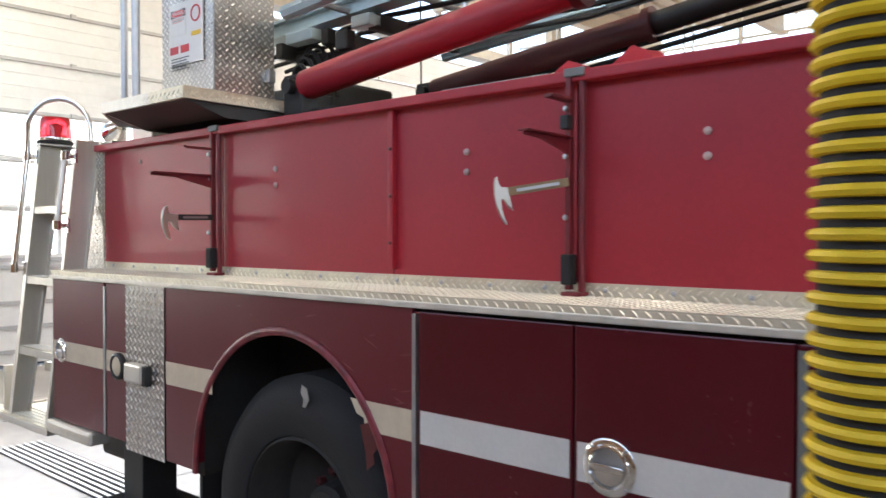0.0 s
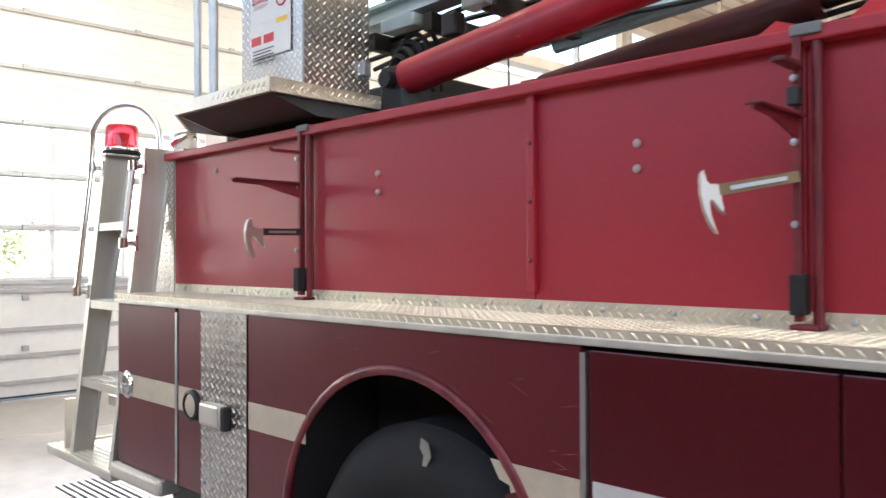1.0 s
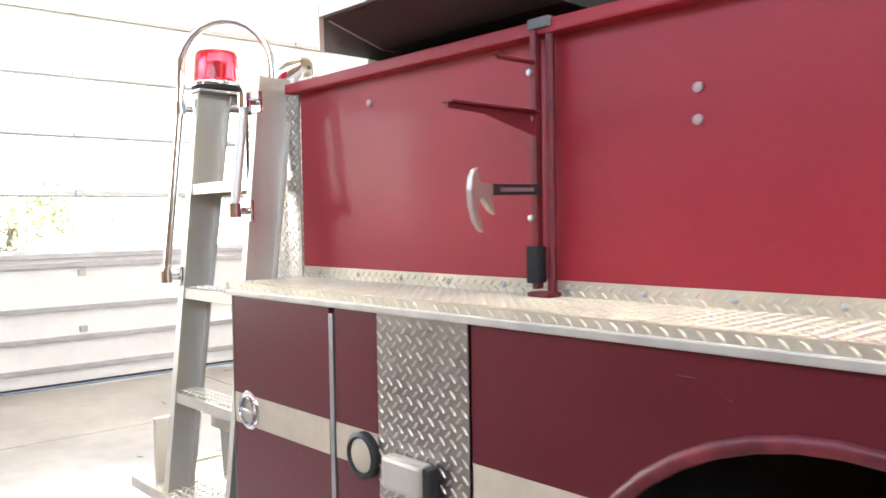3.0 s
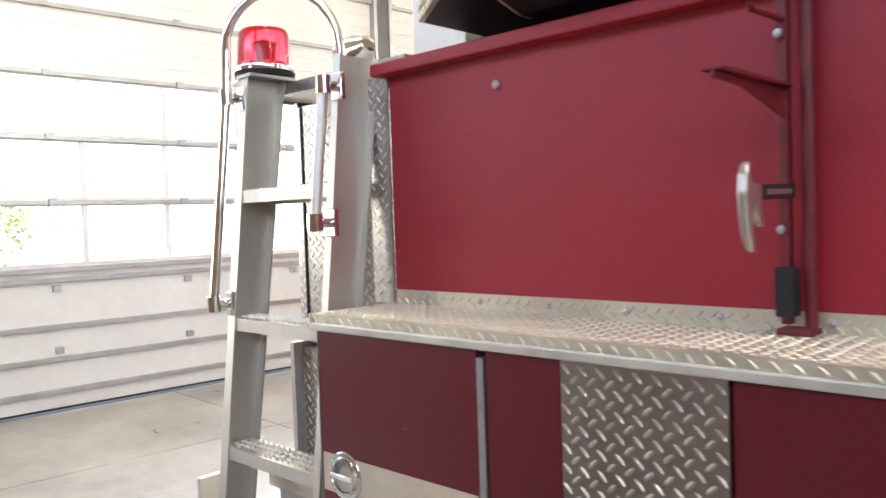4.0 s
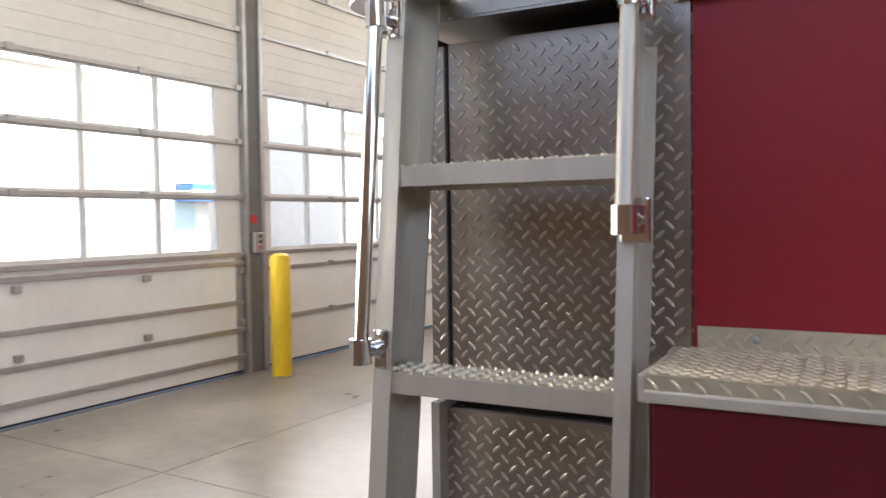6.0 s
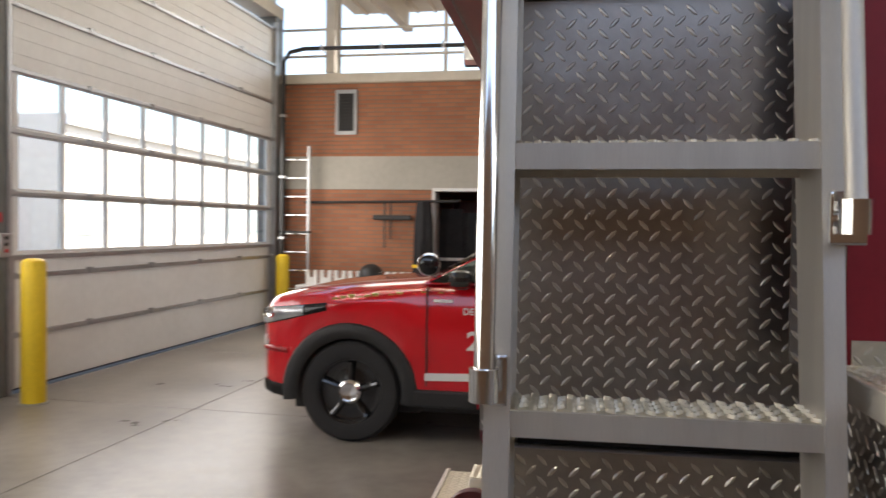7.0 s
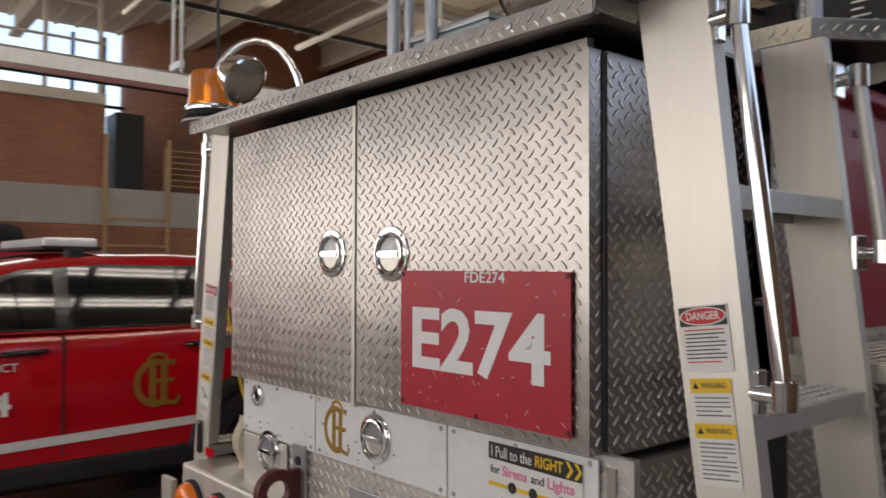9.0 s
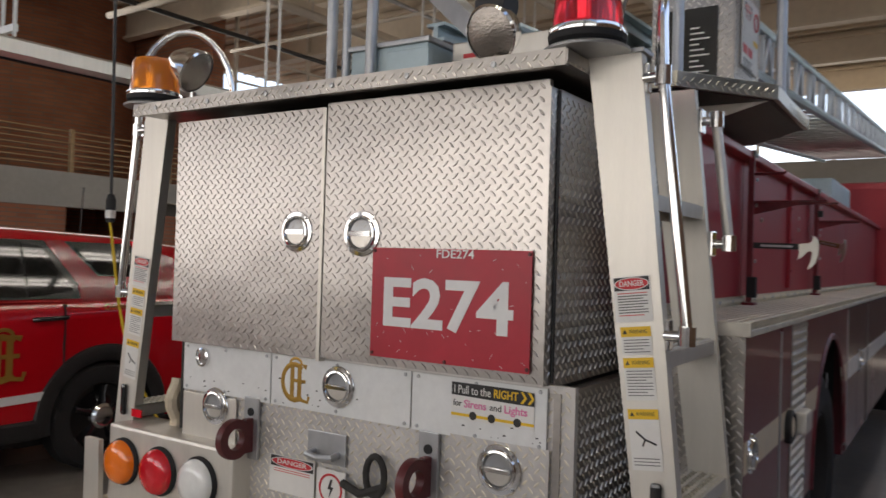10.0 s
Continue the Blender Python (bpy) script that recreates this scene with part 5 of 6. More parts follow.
for y in (0.45, 1.55):
    part("chord", tubes(([(1.35, y, zb(1.35)), (13.0, y, zb(13.0))], 0.035), ([(1.35, y, zb(1.35) + 0.28), (13.0, y, zb(13.0) + 0.28)], 0.03), seg=8), M["steel_blue"], boom)
    for k in range(42):
        x = 1.5 + k * 0.27
        part("lattice_bar", tubes(([(x, y, zb(x)), (x + (0.135 if k % 2 else -0.135), y, zb(x) + 0.28)], 0.016), seg=6), M["steel"], boom)
        part("lattice_post", boxes((x - 0.012, x + 0.012, y - 0.012, y + 0.012, zb(x), zb(x) + 0.28)), M["steel"], boom)
for y in (0.74, 1.5):
    bm = bmesh.new()
    for z0, z1, w in ((2.655, 2.67, 0.05), (2.60, 2.655, 0.012), (2.585, 2.60, 0.05)):
        prism(bm, [(0.5, z0), (2.4, z0 + 0.075), (2.4, z1 + 0.075), (0.5, z1)], (0, y + w, 0), X, Z, 2 * w)
    part("base_beam", bm, M["steel_blue"], boom, "pale blue channel beam")
for k in range(34):
    x = 1.5 + k * 0.34
    part("rung", tubes(([(x, 0.45, zb(x) + 0.02), (x, 1.55, zb(x) + 0.02)], 0.016), seg=8), M["steel"], boom)
for k in range(6):
    part("cable", tubes(([(0.6 + i * 0.25, 0.8 + k * 0.12, 2.555 + 0.045 * i * 0.25 - 0.02 * math.sin(i * 1.3 + k)) for i in range(16)], 0.012), seg=7), M["rubber"], boom, "", True)
for x in (0.95, 1.3, 1.62):
    part("cross_member", boxes((x, x + 0.05, 0.7, 1.3, 2.5 + 0.045 * (x - 0.9), 2.575 + 0.045 * (x - 0.9)), bevel=0.006), M["dark_fill"], boom)
for x, w in ((1.08, 0.2), (1.55, 0.12)):
    part("bracket", boxes((x, x + w, 0.66, 0.735, 2.545, 2.60), bevel=0.006), M["steel_blue"], boom)
part("sensor", boxes((1.42, 1.5, 0.68, 0.74, 2.47, 2.56), bevel=0.01), M["black"], boom)
part("slew_pipe", tubes(([(1.02, 0.8, 2.5), (1.5, 0.82, 2.46)], 0.03), seg=12), M["dark_fill"], boom, "", True)
for k in range(3):
    part("hose_line", tubes(([(1.3 + i * 0.3, 1.66 + 0.03 * k, 2.34 + 0.05 * k + 0.034 * i) for i in range(10)], 0.013), seg=7), M["rubber"], boom, "", True)
part("tool_box", boxes((1.75, 2.35, 1.05, 1.5, 1.95, 2.3), bevel=0.01), M["steel_blue"], truck, "pale blue steel box in the hose bed")
rtb = part("rear_tool_box", boxes((-0.2, 0.12, 1.05, 1.4, 2.12, 2.355), bevel=0.006), M["steel_blue"], truck, "grey steel box on the rear roof")
part("lid", boxes((-0.21, 0.13, 1.04, 1.41, 2.355, 2.375), bevel=0.005), M["steel"], rtb)
part("tray", boxes((-0.24, -0.21, 1.02, 1.2, 2.12, 2.325), bevel=0.004), M["steel_blue"], rtb)
part("clasp", boxes((-0.208, -0.2, 1.34, 1.36, 2.2, 2.25), bevel=0.003), M["black"], rtb)
pnl = part("equipment_panel", boxes((-0.12, 0.1, 0.5, 1.0, 2.12, 2.36), bevel=0.008), M["brushed"], truck, "pale grey equipment panel on the rear roof")
part("orange_mark", boxes((-0.1225, -0.12, 0.9, 0.95, 2.30, 2.315)), M["ink_red"], pnl)
part("hand_rail", tubes(([(-0.22, 1.48, 2.11), (-0.22, 1.48, 3.3)], 0.021), seg=14), M["steel"], truck, "", True)
part("hand_rail", tubes(([(-0.2, 1.425, 2.11), (-0.2, 1.425, 3.3)], 0.017), seg=14), M["steel"], truck, "", True)
part("hand_rail", tubes(([(-0.22, 1.292, 2.11), (-0.22, 1.275, 3.3)], 0.022), seg=14), M["steel"], truck, "", True)
ch = bmesh.new()
d0, d1 = Vector((-0.18, 0.84, 2.36)), Vector((0.25, 1.62, 2.98))
tube(ch, [d0, d1], 0.05, 4)
part("brace", ch, M["steel"], truck, "grey steel channel running up to the boom")
part("winch_head", lathed(look((-0.2, 0.78, 2.44), (-0.2, 1.6, 2.5)), [(0, 0.06), (0.05, 0.06), (0.062, 0.03), (0.062, -0.03), (0.05, -0.05), (0, -0.05)], 20), M["black"], truck, "", True)
part("deck_box", boxes((4.4, 5.6, 0.33, 0.9, 2.1, 2.32), bevel=0.01), M["steel_blue"], truck)
part("crew_cab", boxes((7.6, 10.4, 0.02, 2.27, 0.6, 2.6), bevel=0.08), M["red"], truck)


# ---- the red command car ----
suv = thing("suv", "glossy red command car with white lettering, parked beside the truck", "car")
CY0, CY1, FXW, RXW, HZ = 4.6, 6.56, -2.06, 0.945, 0.385
CM = (CY0 + CY1) / 2


def lerp_table(tab, x):
    for (xa, va), (xb, vb) in zip(tab, tab[1:]):
        if x <= xb:
            k = (x - xa) / (xb - xa)
            return va + (vb - va) * max(0, min(1, k))
    return tab[-1][1]


TOP = [(-2.86, 0.86), (-2.82, 1.0), (-2.72, 1.075), (-2.5, 1.125), (-2.1, 1.175), (-1.5, 1.225), (0.0, 1.235), (1.2, 1.26), (1.95, 1.28), (2.12, 1.2), (2.2, 1.0)]
LOW = [(-2.86, 0.55), (-2.8, 0.36), (-2.6, 0.30), (1.9, 0.32), (2.1, 0.4), (2.2, 0.55)]
HALF = [(-2.86, 0.62), (-2.8, 0.78), (-2.7, 0.88), (-2.5, 0.945), (-2.2, 0.975), (-1.5, 0.98), (1.6, 0.98), (1.95, 0.95), (2.12, 0.88), (2.2, 0.8)]


def low(x):
    z = lerp_table(LOW, x)
    for c in (FXW, RXW):
        d = 0.455 ** 2 - (x - c) ** 2
        if d > 0:
            z = max(z, HZ + math.sqrt(d))
    return z


def loft(stations, ring):
    bm = bmesh.new()
    rows = [[bm.verts.new(p) for p in ring(x)] for x in stations]
    for a, b in zip(rows, rows[1:]):
        for k in range(len(a) - 1):
            bm.faces.new((a[k], a[k + 1], b[k + 1], b[k]))
    bm.faces.new(rows[0]), bm.faces.new(rows[-1][::-1])
    return bm


def body_ring(x):
    zt, zl, h = lerp_table(TOP, x), low(x), lerp_table(HALF, x)
    crease = zl + (zt - zl) * 0.62
    half = [(h * 0.965, zl), (h * 0.995, zl + (zt - zl) * 0.18), (h * 0.985, zl + (zt - zl) * 0.42), (h, crease), (h * 0.985, zt - 0.09), (h * 0.955, zt - 0.035), (h * 0.87, zt), (h * 0.4, zt + 0.02)]
    return [(x, CM - a, z) for a, z in half] + [(x, CM + a, z) for a, z in reversed(half)]


xs = [-2.86 + k * 0.04 for k in range(127)]
part("body", loft([x for x in xs if x <= 2.2], body_ring), M["red_gloss"], suv, "glossy red painted body", True)
part("underbody", boxes((-2.5, 2.0, CY0 + 0.22, CY1 - 0.22, 0.22, 0.7)), M["black"], suv)

ROOFZ = [(-1.5, 1.225), (-1.1, 1.45), (-0.72, 1.63), (-0.3, 1.70), (0.4, 1.715), (1.2, 1.69), (1.8, 1.63), (1.98, 1.5), (2.12, 1.28)]


def roof_ring(x):
    zr = lerp_table(ROOFZ, x)
    k = max(0.0, min(1.0, (zr - 1.225) / 0.45))
    y0, y1 = 0.945, 0.945 - 0.17 * k
    half = [(y0, 1.215), (y0 - (y0 - y1) * 0.5, 1.215 + (zr - 1.215) * 0.5), (y1, zr - 0.05 * k), (y1 - 0.06, zr - 0.012 * k), (y1 * 0.5, zr + 0.015 * k)]
    return [(x, CM - a, z) for a, z in half] + [(x, CM + a, z) for a, z in reversed(half)]


part("cabin", loft([-1.5 + k * 0.0402 for k in range(91)], roof_ring), M["red_gloss"], suv, "red roof and pillars", True)


def side_pane(name, pts, mat, off=0.006, far=False):
    """Points as (x, height share from belt to roof edge) laid on the leaning side of the cabin."""
    bm = bmesh.new()
    a = []
    for x, t in pts:
        z = 1.24 + t * 0.40
        k = (z - 1.215) / 0.45
        a.append(bm.verts.new((x, CM - (0.945 - 0.17 * k) - off, z)))
    bm.faces.new(a)
    bmesh.ops.solidify(bm, geom=bm.faces[:], thickness=0.008)
    return part(name, bm, M[mat], suv)


side_pane("window_trim", [(-1.46, -0.03), (1.78, 0.0), (1.72, 0.55), (1.3, 0.98), (-0.1, 1.0), (-0.6, 0.9), (-0.85, 0.7), (-1.1, 0.44), (-1.32, 0.16)], "black_gloss", 0.012)
side_pane("side_window", [(-1.1, 0.03), (-0.42, 0.03), (-0.42, 0.93), (-0.58, 0.84), (-0.84, 0.6), (-1.0, 0.4), (-1.1, 0.24)], "dark_glass", 0.02)
side_pane("quarter_window", [(-1.4, 0.03), (-1.14, 0.03), (-1.14, 0.28), (-1.3, 0.12)], "dark_glass", 0.018)
side_pane("side_window", [(-0.33, 0.03), (0.36, 0.04), (0.36, 0.95), (-0.33, 0.95)], "dark_glass", 0.02)
side_pane("side_window", [(0.38, 0.04), (0.7, 0.14), (0.68, 0.24), (0.5, 0.9), (0.38, 0.95)], "dark_glass", 0.02)
side_pane("side_window", [(0.92, 0.42), (1.2, 0.4), (1.24, 0.46), (1.0, 0.82), (0.76, 0.88)], "dark_glass", 0.02)
side_pane("pillar", [(0.74, -0.02), (1.8, -0.02), (1.74, 0.57), (1.32, 1.0), (1.22, 0.98), (1.3, 0.46), (1.25, 0.36), (0.9, 0.38), (0.72, 0.9), (0.68, 1.0), (0.54, 1.0), (0.74, 0.24)], "red_gloss", 0.017)
bm = bmesh.new()
rows = []
for x in (-1.46, -1.28, -1.1, -0.9, -0.74):
    zr = lerp_table(ROOFZ, x)
    k = max(0.0, min(1.0, (zr - 1.225) / 0.45))
    ye = 0.93 - 0.17 * k
    rows.append([bm.verts.new((x - 0.01, CM + ye * q, zr + (0.028 if abs(q) < 0.9 else -0.02) * max(k, 0.3) + 0.012)) for q in (-1, -0.8, -0.4, 0, 0.4, 0.8, 1)])
for a, b in zip(rows, rows[1:]):
    for k in range(6):
        bm.faces.new((a[k], a[k + 1], b[k + 1], b[k]))
bmesh.ops.solidify(bm, geom=bm.faces[:], thickness=0.008)
part("windscreen", bm, M["dark_glass"], suv)


def car_wheel(x, y, out):
    m = face(x, y, HZ, X, Z) if out < 0 else face(x, y, HZ, -X, Z)
    w = part("wheel", lathed(m, [(0.25, -0.2), (0.36, -0.2), (0.385, -0.17), (0.385, -0.03), (0.36, 0.0), (0.29, 0.006), (0.25, -0.005), (0.24, -0.03)], 48), M["rubber"], suv, "black tyre", True)
    part("rim", lathed(m, [(0.245, -0.01), (0.235, -0.012), (0.225, -0.05), (0.17, -0.06), (0.1, -0.035), (0.08, -0.035), (0, -0.03)], 40), M["black_gloss"], w, "black steel rim", True)
    for k in range(5):
        a = k * math.tau / 5 + 0.3
        c = Vector((math.cos(a), math.sin(a), 0))
        t = Vector((-math.sin(a), math.cos(a), 0))
        bm = bmesh.new()
        tube(bm, [m @ (c * 0.09 + Vector((0, 0, -0.03))), m @ (c * 0.16 + Vector((0, 0, -0.028))), m @ (c * 0.225 + Vector((0, 0, -0.02)))], [0.028, 0.022, 0.026], 8)
        part("spoke", bm, M["black_gloss"], w, "", True)
    part("hub_cap", lathed(m, [(0.095, -0.03), (0.09, 0.0), (0.07, 0.016), (0.055, 0.01), (0, 0.014)], 28), M["chrome"], w, "chrome hub cap", True)
    return w


for x in (FXW, RXW):
    car_wheel(x, CY0 + 0.02, -1)
    car_wheel(x, CY1 - 0.02, 1)
    bm = bmesh.new()
    tube(bm, [(x + 0.465 * math.cos(radians(a)), CY0 + 0.012, HZ + 0.465 * math.sin(radians(a))) for a in range(-9, 190, 9)], 0.062, 8)
    for v in bm.verts:
        v.co.y = CY0 + 0.012 + (v.co.y - CY0 - 0.012) * 0.5
    part("arch_cladding", bm, M["black"], suv, "black plastic arch cladding", True)
    part("wheel_well", boxes((x - 0.5, x + 0.5, CY0 + 0.24, CY0 + 0.3, 0.2, 0.9)), M["black"], suv)
part("sill_cladding", boxes((FXW + 0.46, RXW - 0.46, CY0 - 0.012, CY0 + 0.06, 0.3, 0.43), bevel=0.02), M["black"], suv)
def side_y(x, z):
    """Half width of the body at a height."""
    h = [(a[1], a[2]) for a in body_ring(x)[:8]]
    for (ya, za), (yb, zb2) in zip(h, h[1:]):
        if za <= z <= zb2:
            return CM - (ya + (yb - ya) * (z - za) / max(1e-6, zb2 - za))
    return CM - (h[0][0] if z < h[0][1] else h[-1][0])


def skin_patch(name, x0, x1, lo, hi, mat, off, label=""):
    """A shaped piece lying on the body's side, lo and hi giving its height along x."""
    bm = bmesh.new()
    n, m = 16, 5
    g = []
    for i in range(n + 1):
        x = x0 + (x1 - x0) * i / n
        col = []
        for j in range(m + 1):
            z = lo(x) + (hi(x) - lo(x)) * j / m
            bulge = off * (1.0 - 0.7 * abs(2 * j / m - 1) ** 3)
            col.append(bm.verts.new((x - bulge * 0.5, CM - side_y(x, z) - bulge, z)))
        g.append(col)
    for i in range(n):
        for j in range(m):
            bm.faces.new((g[i][j], g[i + 1][j], g[i + 1][j + 1], g[i][j + 1]))
    bmesh.ops.solidify(bm, geom=bm.faces[:], thickness=0.01)
    return part(name, bm, M[mat], suv, label, True)


skin_patch("bumper_cladding", -2.83, -2.49, lambda x: 0.31 + 0.1 * max(0, -2.6 - x), lambda x: 0.41 + 0.1 * max(0, -2.6 - x), "black", 0.016, "black plastic bumper corner")
part("bumper_cladding", boxes((-2.87, -2.78, CM - 0.6, CM + 0.6, 0.3, 0.42), bevel=0.035), M["black"], suv)
skin_patch("bumper_crease", -2.85, -2.56, lambda x: 0.655, lambda x: 0.70, "red_gloss", 0.018)
part("stripe", prism(bmesh.new(), [(-1.48, 0.50), (0.5, 0.56), (0.5, 0.615), (-1.48, 0.555)], (0, CY0 + 0.006, 0), X, Z, 0.01), M["letter"], suv, "white side stripe")
part("stripe", prism(bmesh.new(), [(1.42, 0.60), (2.0, 0.62), (2.0, 0.67), (1.42, 0.655)], (0, CY0 + 0.03, 0), X, Z, 0.012), M["letter"], suv)
for x in (-1.47, -0.38, 0.62):
    part("door_gap", boxes((x - 0.004, x + 0.004, CY0 - 0.003, CY0 + 0.04, 0.46, 1.2)), M["black"], suv)
for x in (-0.6, 0.52):
    part("door_handle", tubes(([(x - 0.12, CY0 + 0.005, 1.1), (x - 0.1, CY0 - 0.025, 1.105), (x + 0.1, CY0 - 0.025, 1.11), (x + 0.12, CY0 + 0.005, 1.11)], 0.016), seg=10), M["black_gloss"], suv, "", True)
mir = part("mirror", boxes((-1.29, -1.13, CY0 - 0.17, CY0 + 0.01, 1.2, 1.33), bevel=0.05), M["black_gloss"], suv, "black door mirror")
part("mirror_arm", boxes((-1.25, -1.17, CY0 - 0.06, CY0 + 0.09, 1.185, 1.225), bevel=0.01), M["black"], mir)
sl = part("pillar_spot_lamp", lathed(look((-1.46, CY0 + 0.0, 1.36), (-1.2, CY0 - 2.0, 1.3)), [(0, 0.1), (0.05, 0.085), (0.078, 0.03), (0.082, 0.0), (0.07, -0.01), (0, -0.014)], 28), M["black_gloss"], suv, "dark pillar spot lamp", True)
part("bezel", lathed(look((-1.46, CY0 + 0.0, 1.36), (-1.2, CY0 - 2.0, 1.3)), [(0.085, 0.01), (0.088, 0.0), (0.084, -0.012), (0.074, -0.014)], 28), M["chrome"], sl, "", True)
part("stem", tubes(([(-1.45, CY0 + 0.02, 1.28), (-1.36, CY0 + 0.12, 1.24)], 0.012), seg=8), M["chrome"], sl)
lerpz = lambda x, za, zc: za + (zc - za) * (x + 2.85) / 0.57
skin_patch("headlamp_bezel", -2.855, -2.24, lambda x: lerpz(x, 0.84, 0.985), lambda x: min(lerpz(x, 0.985, 1.05), lerp_table(TOP, x) - 0.012), "black_gloss", 0.008)
hl = skin_patch("headlamp", -2.855, -2.42, lambda x: lerpz(x, 0.85, 0.99), lambda x: min(lerpz(x, 0.975, 1.045), lerp_table(TOP, x) - 0.02), "headlamp", 0.026, "clear swept headlamp with painted-in glare")
part("projector", lathed(look((-2.7, CY0 + 0.045, 0.965), (-3.0, CY0 - 0.6, 0.96)), [(0, 0.0), (0.03, -0.01), (0.042, -0.03), (0.044, 0.0), (0, 0.004)], 20), M["chrome"], hl, "", True)
skin_patch("fender_lamp", -2.84, -2.76, lambda x: 0.66, lambda x: 0.78, "lens_white", 0.014)
part("grille", boxes((-2.9, -2.84, CM - 0.55, CM + 0.55, 0.62, 0.86), bevel=0.01), M["black"], suv)
lbar = part("light_bar", boxes((-0.42, -0.08, CM - 0.62, CM + 0.62, 1.755, 1.815), bevel=0.02), M["lens_white"], suv, "clear roof light bar")
part("light_bar_base", boxes((-0.44, -0.06, CM - 0.64, CM + 0.64, 1.735, 1.757), bevel=0.006), M["black"], lbar)
part("light_bar_foot", boxes((-0.3, -0.2, CM - 0.72, CM - 0.6, 1.64, 1.74), bevel=0.01), M["black"], lbar)
part("aerial", tubes(([(1.3, CM, 1.7), (1.32, CM, 2.1)], 0.005), seg=6), M["black"], suv)
writing("DEPUTY DISTRICT", face(-0.92, CY0 - 0.006, 1.02, X, Z), 0.07, M["letter"], suv, width=0.56, bold=0.0006)
writing("CHIEF", face(-0.9, CY0 - 0.006, 0.935, X, Z), 0.062, M["letter"], suv, width=0.18, bold=0.0006)
writing("2-2-4", face(-0.92, CY0 - 0.008, 0.80, X, Z), 0.19, M["letter"], suv, width=0.5, bold=0.005)
writing("CHICAGO", face(1.03, CY0 - 0.004, 1.17, X, Z), 0.06, M["gold"], suv, width=0.24)
for k in range(14):
    part("gold_script", boxes((-2.2 + k * 0.062, -2.155 + k * 0.062, CY0 + 0.022, CY0 + 0.03, 1.07 + 0.004 * k, 1.095 + 0.004 * k + 0.01 * (k % 3))), M["gold"], suv)
part("fleet_mark", boxes((-1.42, -1.28, CY0 - 0.004, CY0 + 0.02, 1.085, 1.105)), M["letter"], suv)
crest2 = CREST.data.copy()
crest2.transform(Matrix.Translation((0.2, CY0 - 0.008, 0.86)) @ Matrix.Diagonal((2.4, 2.4, 2.4, 1)) @ Matrix.Rotation(radians(90), 4, "Z") @ Matrix.Translation((-(LX - 0.0055), -1.283, -1.172)))
co = new("crest", crest2)
co.parent = suv
tagged(co, "large gold interlaced monogram on the door")

# ---- loose things round the bay ----
def bollard(x, y, h):
    b = thing("bollard", "yellow painted steel bollard on the concrete floor", "bollard", "bollards by the doors", at=pose(x, y, 0))
    part("post", lathed(pose(0, 0, 0), [(0.105, 0), (0.105, h - 0.05), (0.095, h - 0.02), (0.06, h), (0, h + 0.005)], 28), M["yellow"], b, "", True)
    part("base_ring", lathed(pose(0, 0, 0), [(0.13, 0), (0.13, 0.008), (0.105, 0.012)], 28), M["steel"], b, "", True)
    return b


bollard(-5.17, 5.25, 1.3)
bollard(*(TURN @ Vector((-5.55, 10.95, 0))).xy, 1.15)

el = thing("extension_ladder", "aluminium extension ladder leaning upright in the corner", "ladder", at=TURN)
for x in (-5.72, -5.24):
    part("stile", boxes((x - 0.02, x + 0.02, FY - 0.24, FY - 0.17, 0.0, 2.95), bevel=0.004), M["steel"], el)
for k in range(9):
    part("rung", tubes(([(-5.72, FY - 0.2, 0.25 + k * 0.31), (-5.24, FY - 0.2, 0.25 + k * 0.31)], 0.018), seg=10), M["chrome"], el, "", True)
part("strap", boxes((-5.75, -5.21, FY - 0.26, FY - 0.15, 1.5, 1.54)), M["black"], el)

tr = thing("hose_trough", "white bin with upright forked racks against the brick wall", "bin", at=TURN)
part("bin", boxes((-5.3, -3.25, FY - 0.62, FY - 0.08, 0.02, 0.66), bevel=0.01), M["white"], tr)
for k in range(8):
    x = -5.2 + k * 0.245
    if k == 4:
        continue
    part("hose_rack", prism(bmesh.new(), [(0, 0), (0.19, 0), (0.19, 0.25), (0.135, 0.25), (0.125, 0.13), (0.065, 0.13), (0.055, 0.25), (0, 0.25)], (x, FY - 0.35, 0.65), X, Z, 0.06), M["paper"], tr, "white forked hose rack")
hel = thing("helmet", "dark fire helmet resting on the bin", "helmet", at=TURN)
part("shell", lathed(pose(-4.1, FY - 0.35, 0.8), [(0.2, 0), (0.198, 0.04), (0.185, 0.1), (0.15, 0.16), (0.09, 0.205), (0.04, 0.22), (0, 0.222)], 24), M["black"], hel, "", True)
part("brim", lathed(pose(-4.1, FY - 0.35, 0.8), [(0.18, 0.0), (0.24, -0.01), (0.24, 0.005), (0.18, 0.02)], 24), M["black"], hel, "", True)

rk = thing("tool_rail", "steel rail with hanging hand tools on the brick wall", "rail", at=TURN)
part("rail", tubes(([(-5.35, FY - 0.1, 2.02), (-2.7, FY - 0.1, 2.06)], 0.022), seg=10), M["black"], rk, "", True)
for x, ln in ((-3.95, 0.75), (-3.85, 0.6)):
    part("hook", tubes(([(x, FY - 0.1, 2.03), (x, FY - 0.1, 2.03 - ln)], 0.014), seg=8), M["black"], rk)
part("tool_head", boxes((-4.15, -3.5, FY - 0.14, FY - 0.06, 1.74, 1.82), bevel=0.02), M["black"], rk)


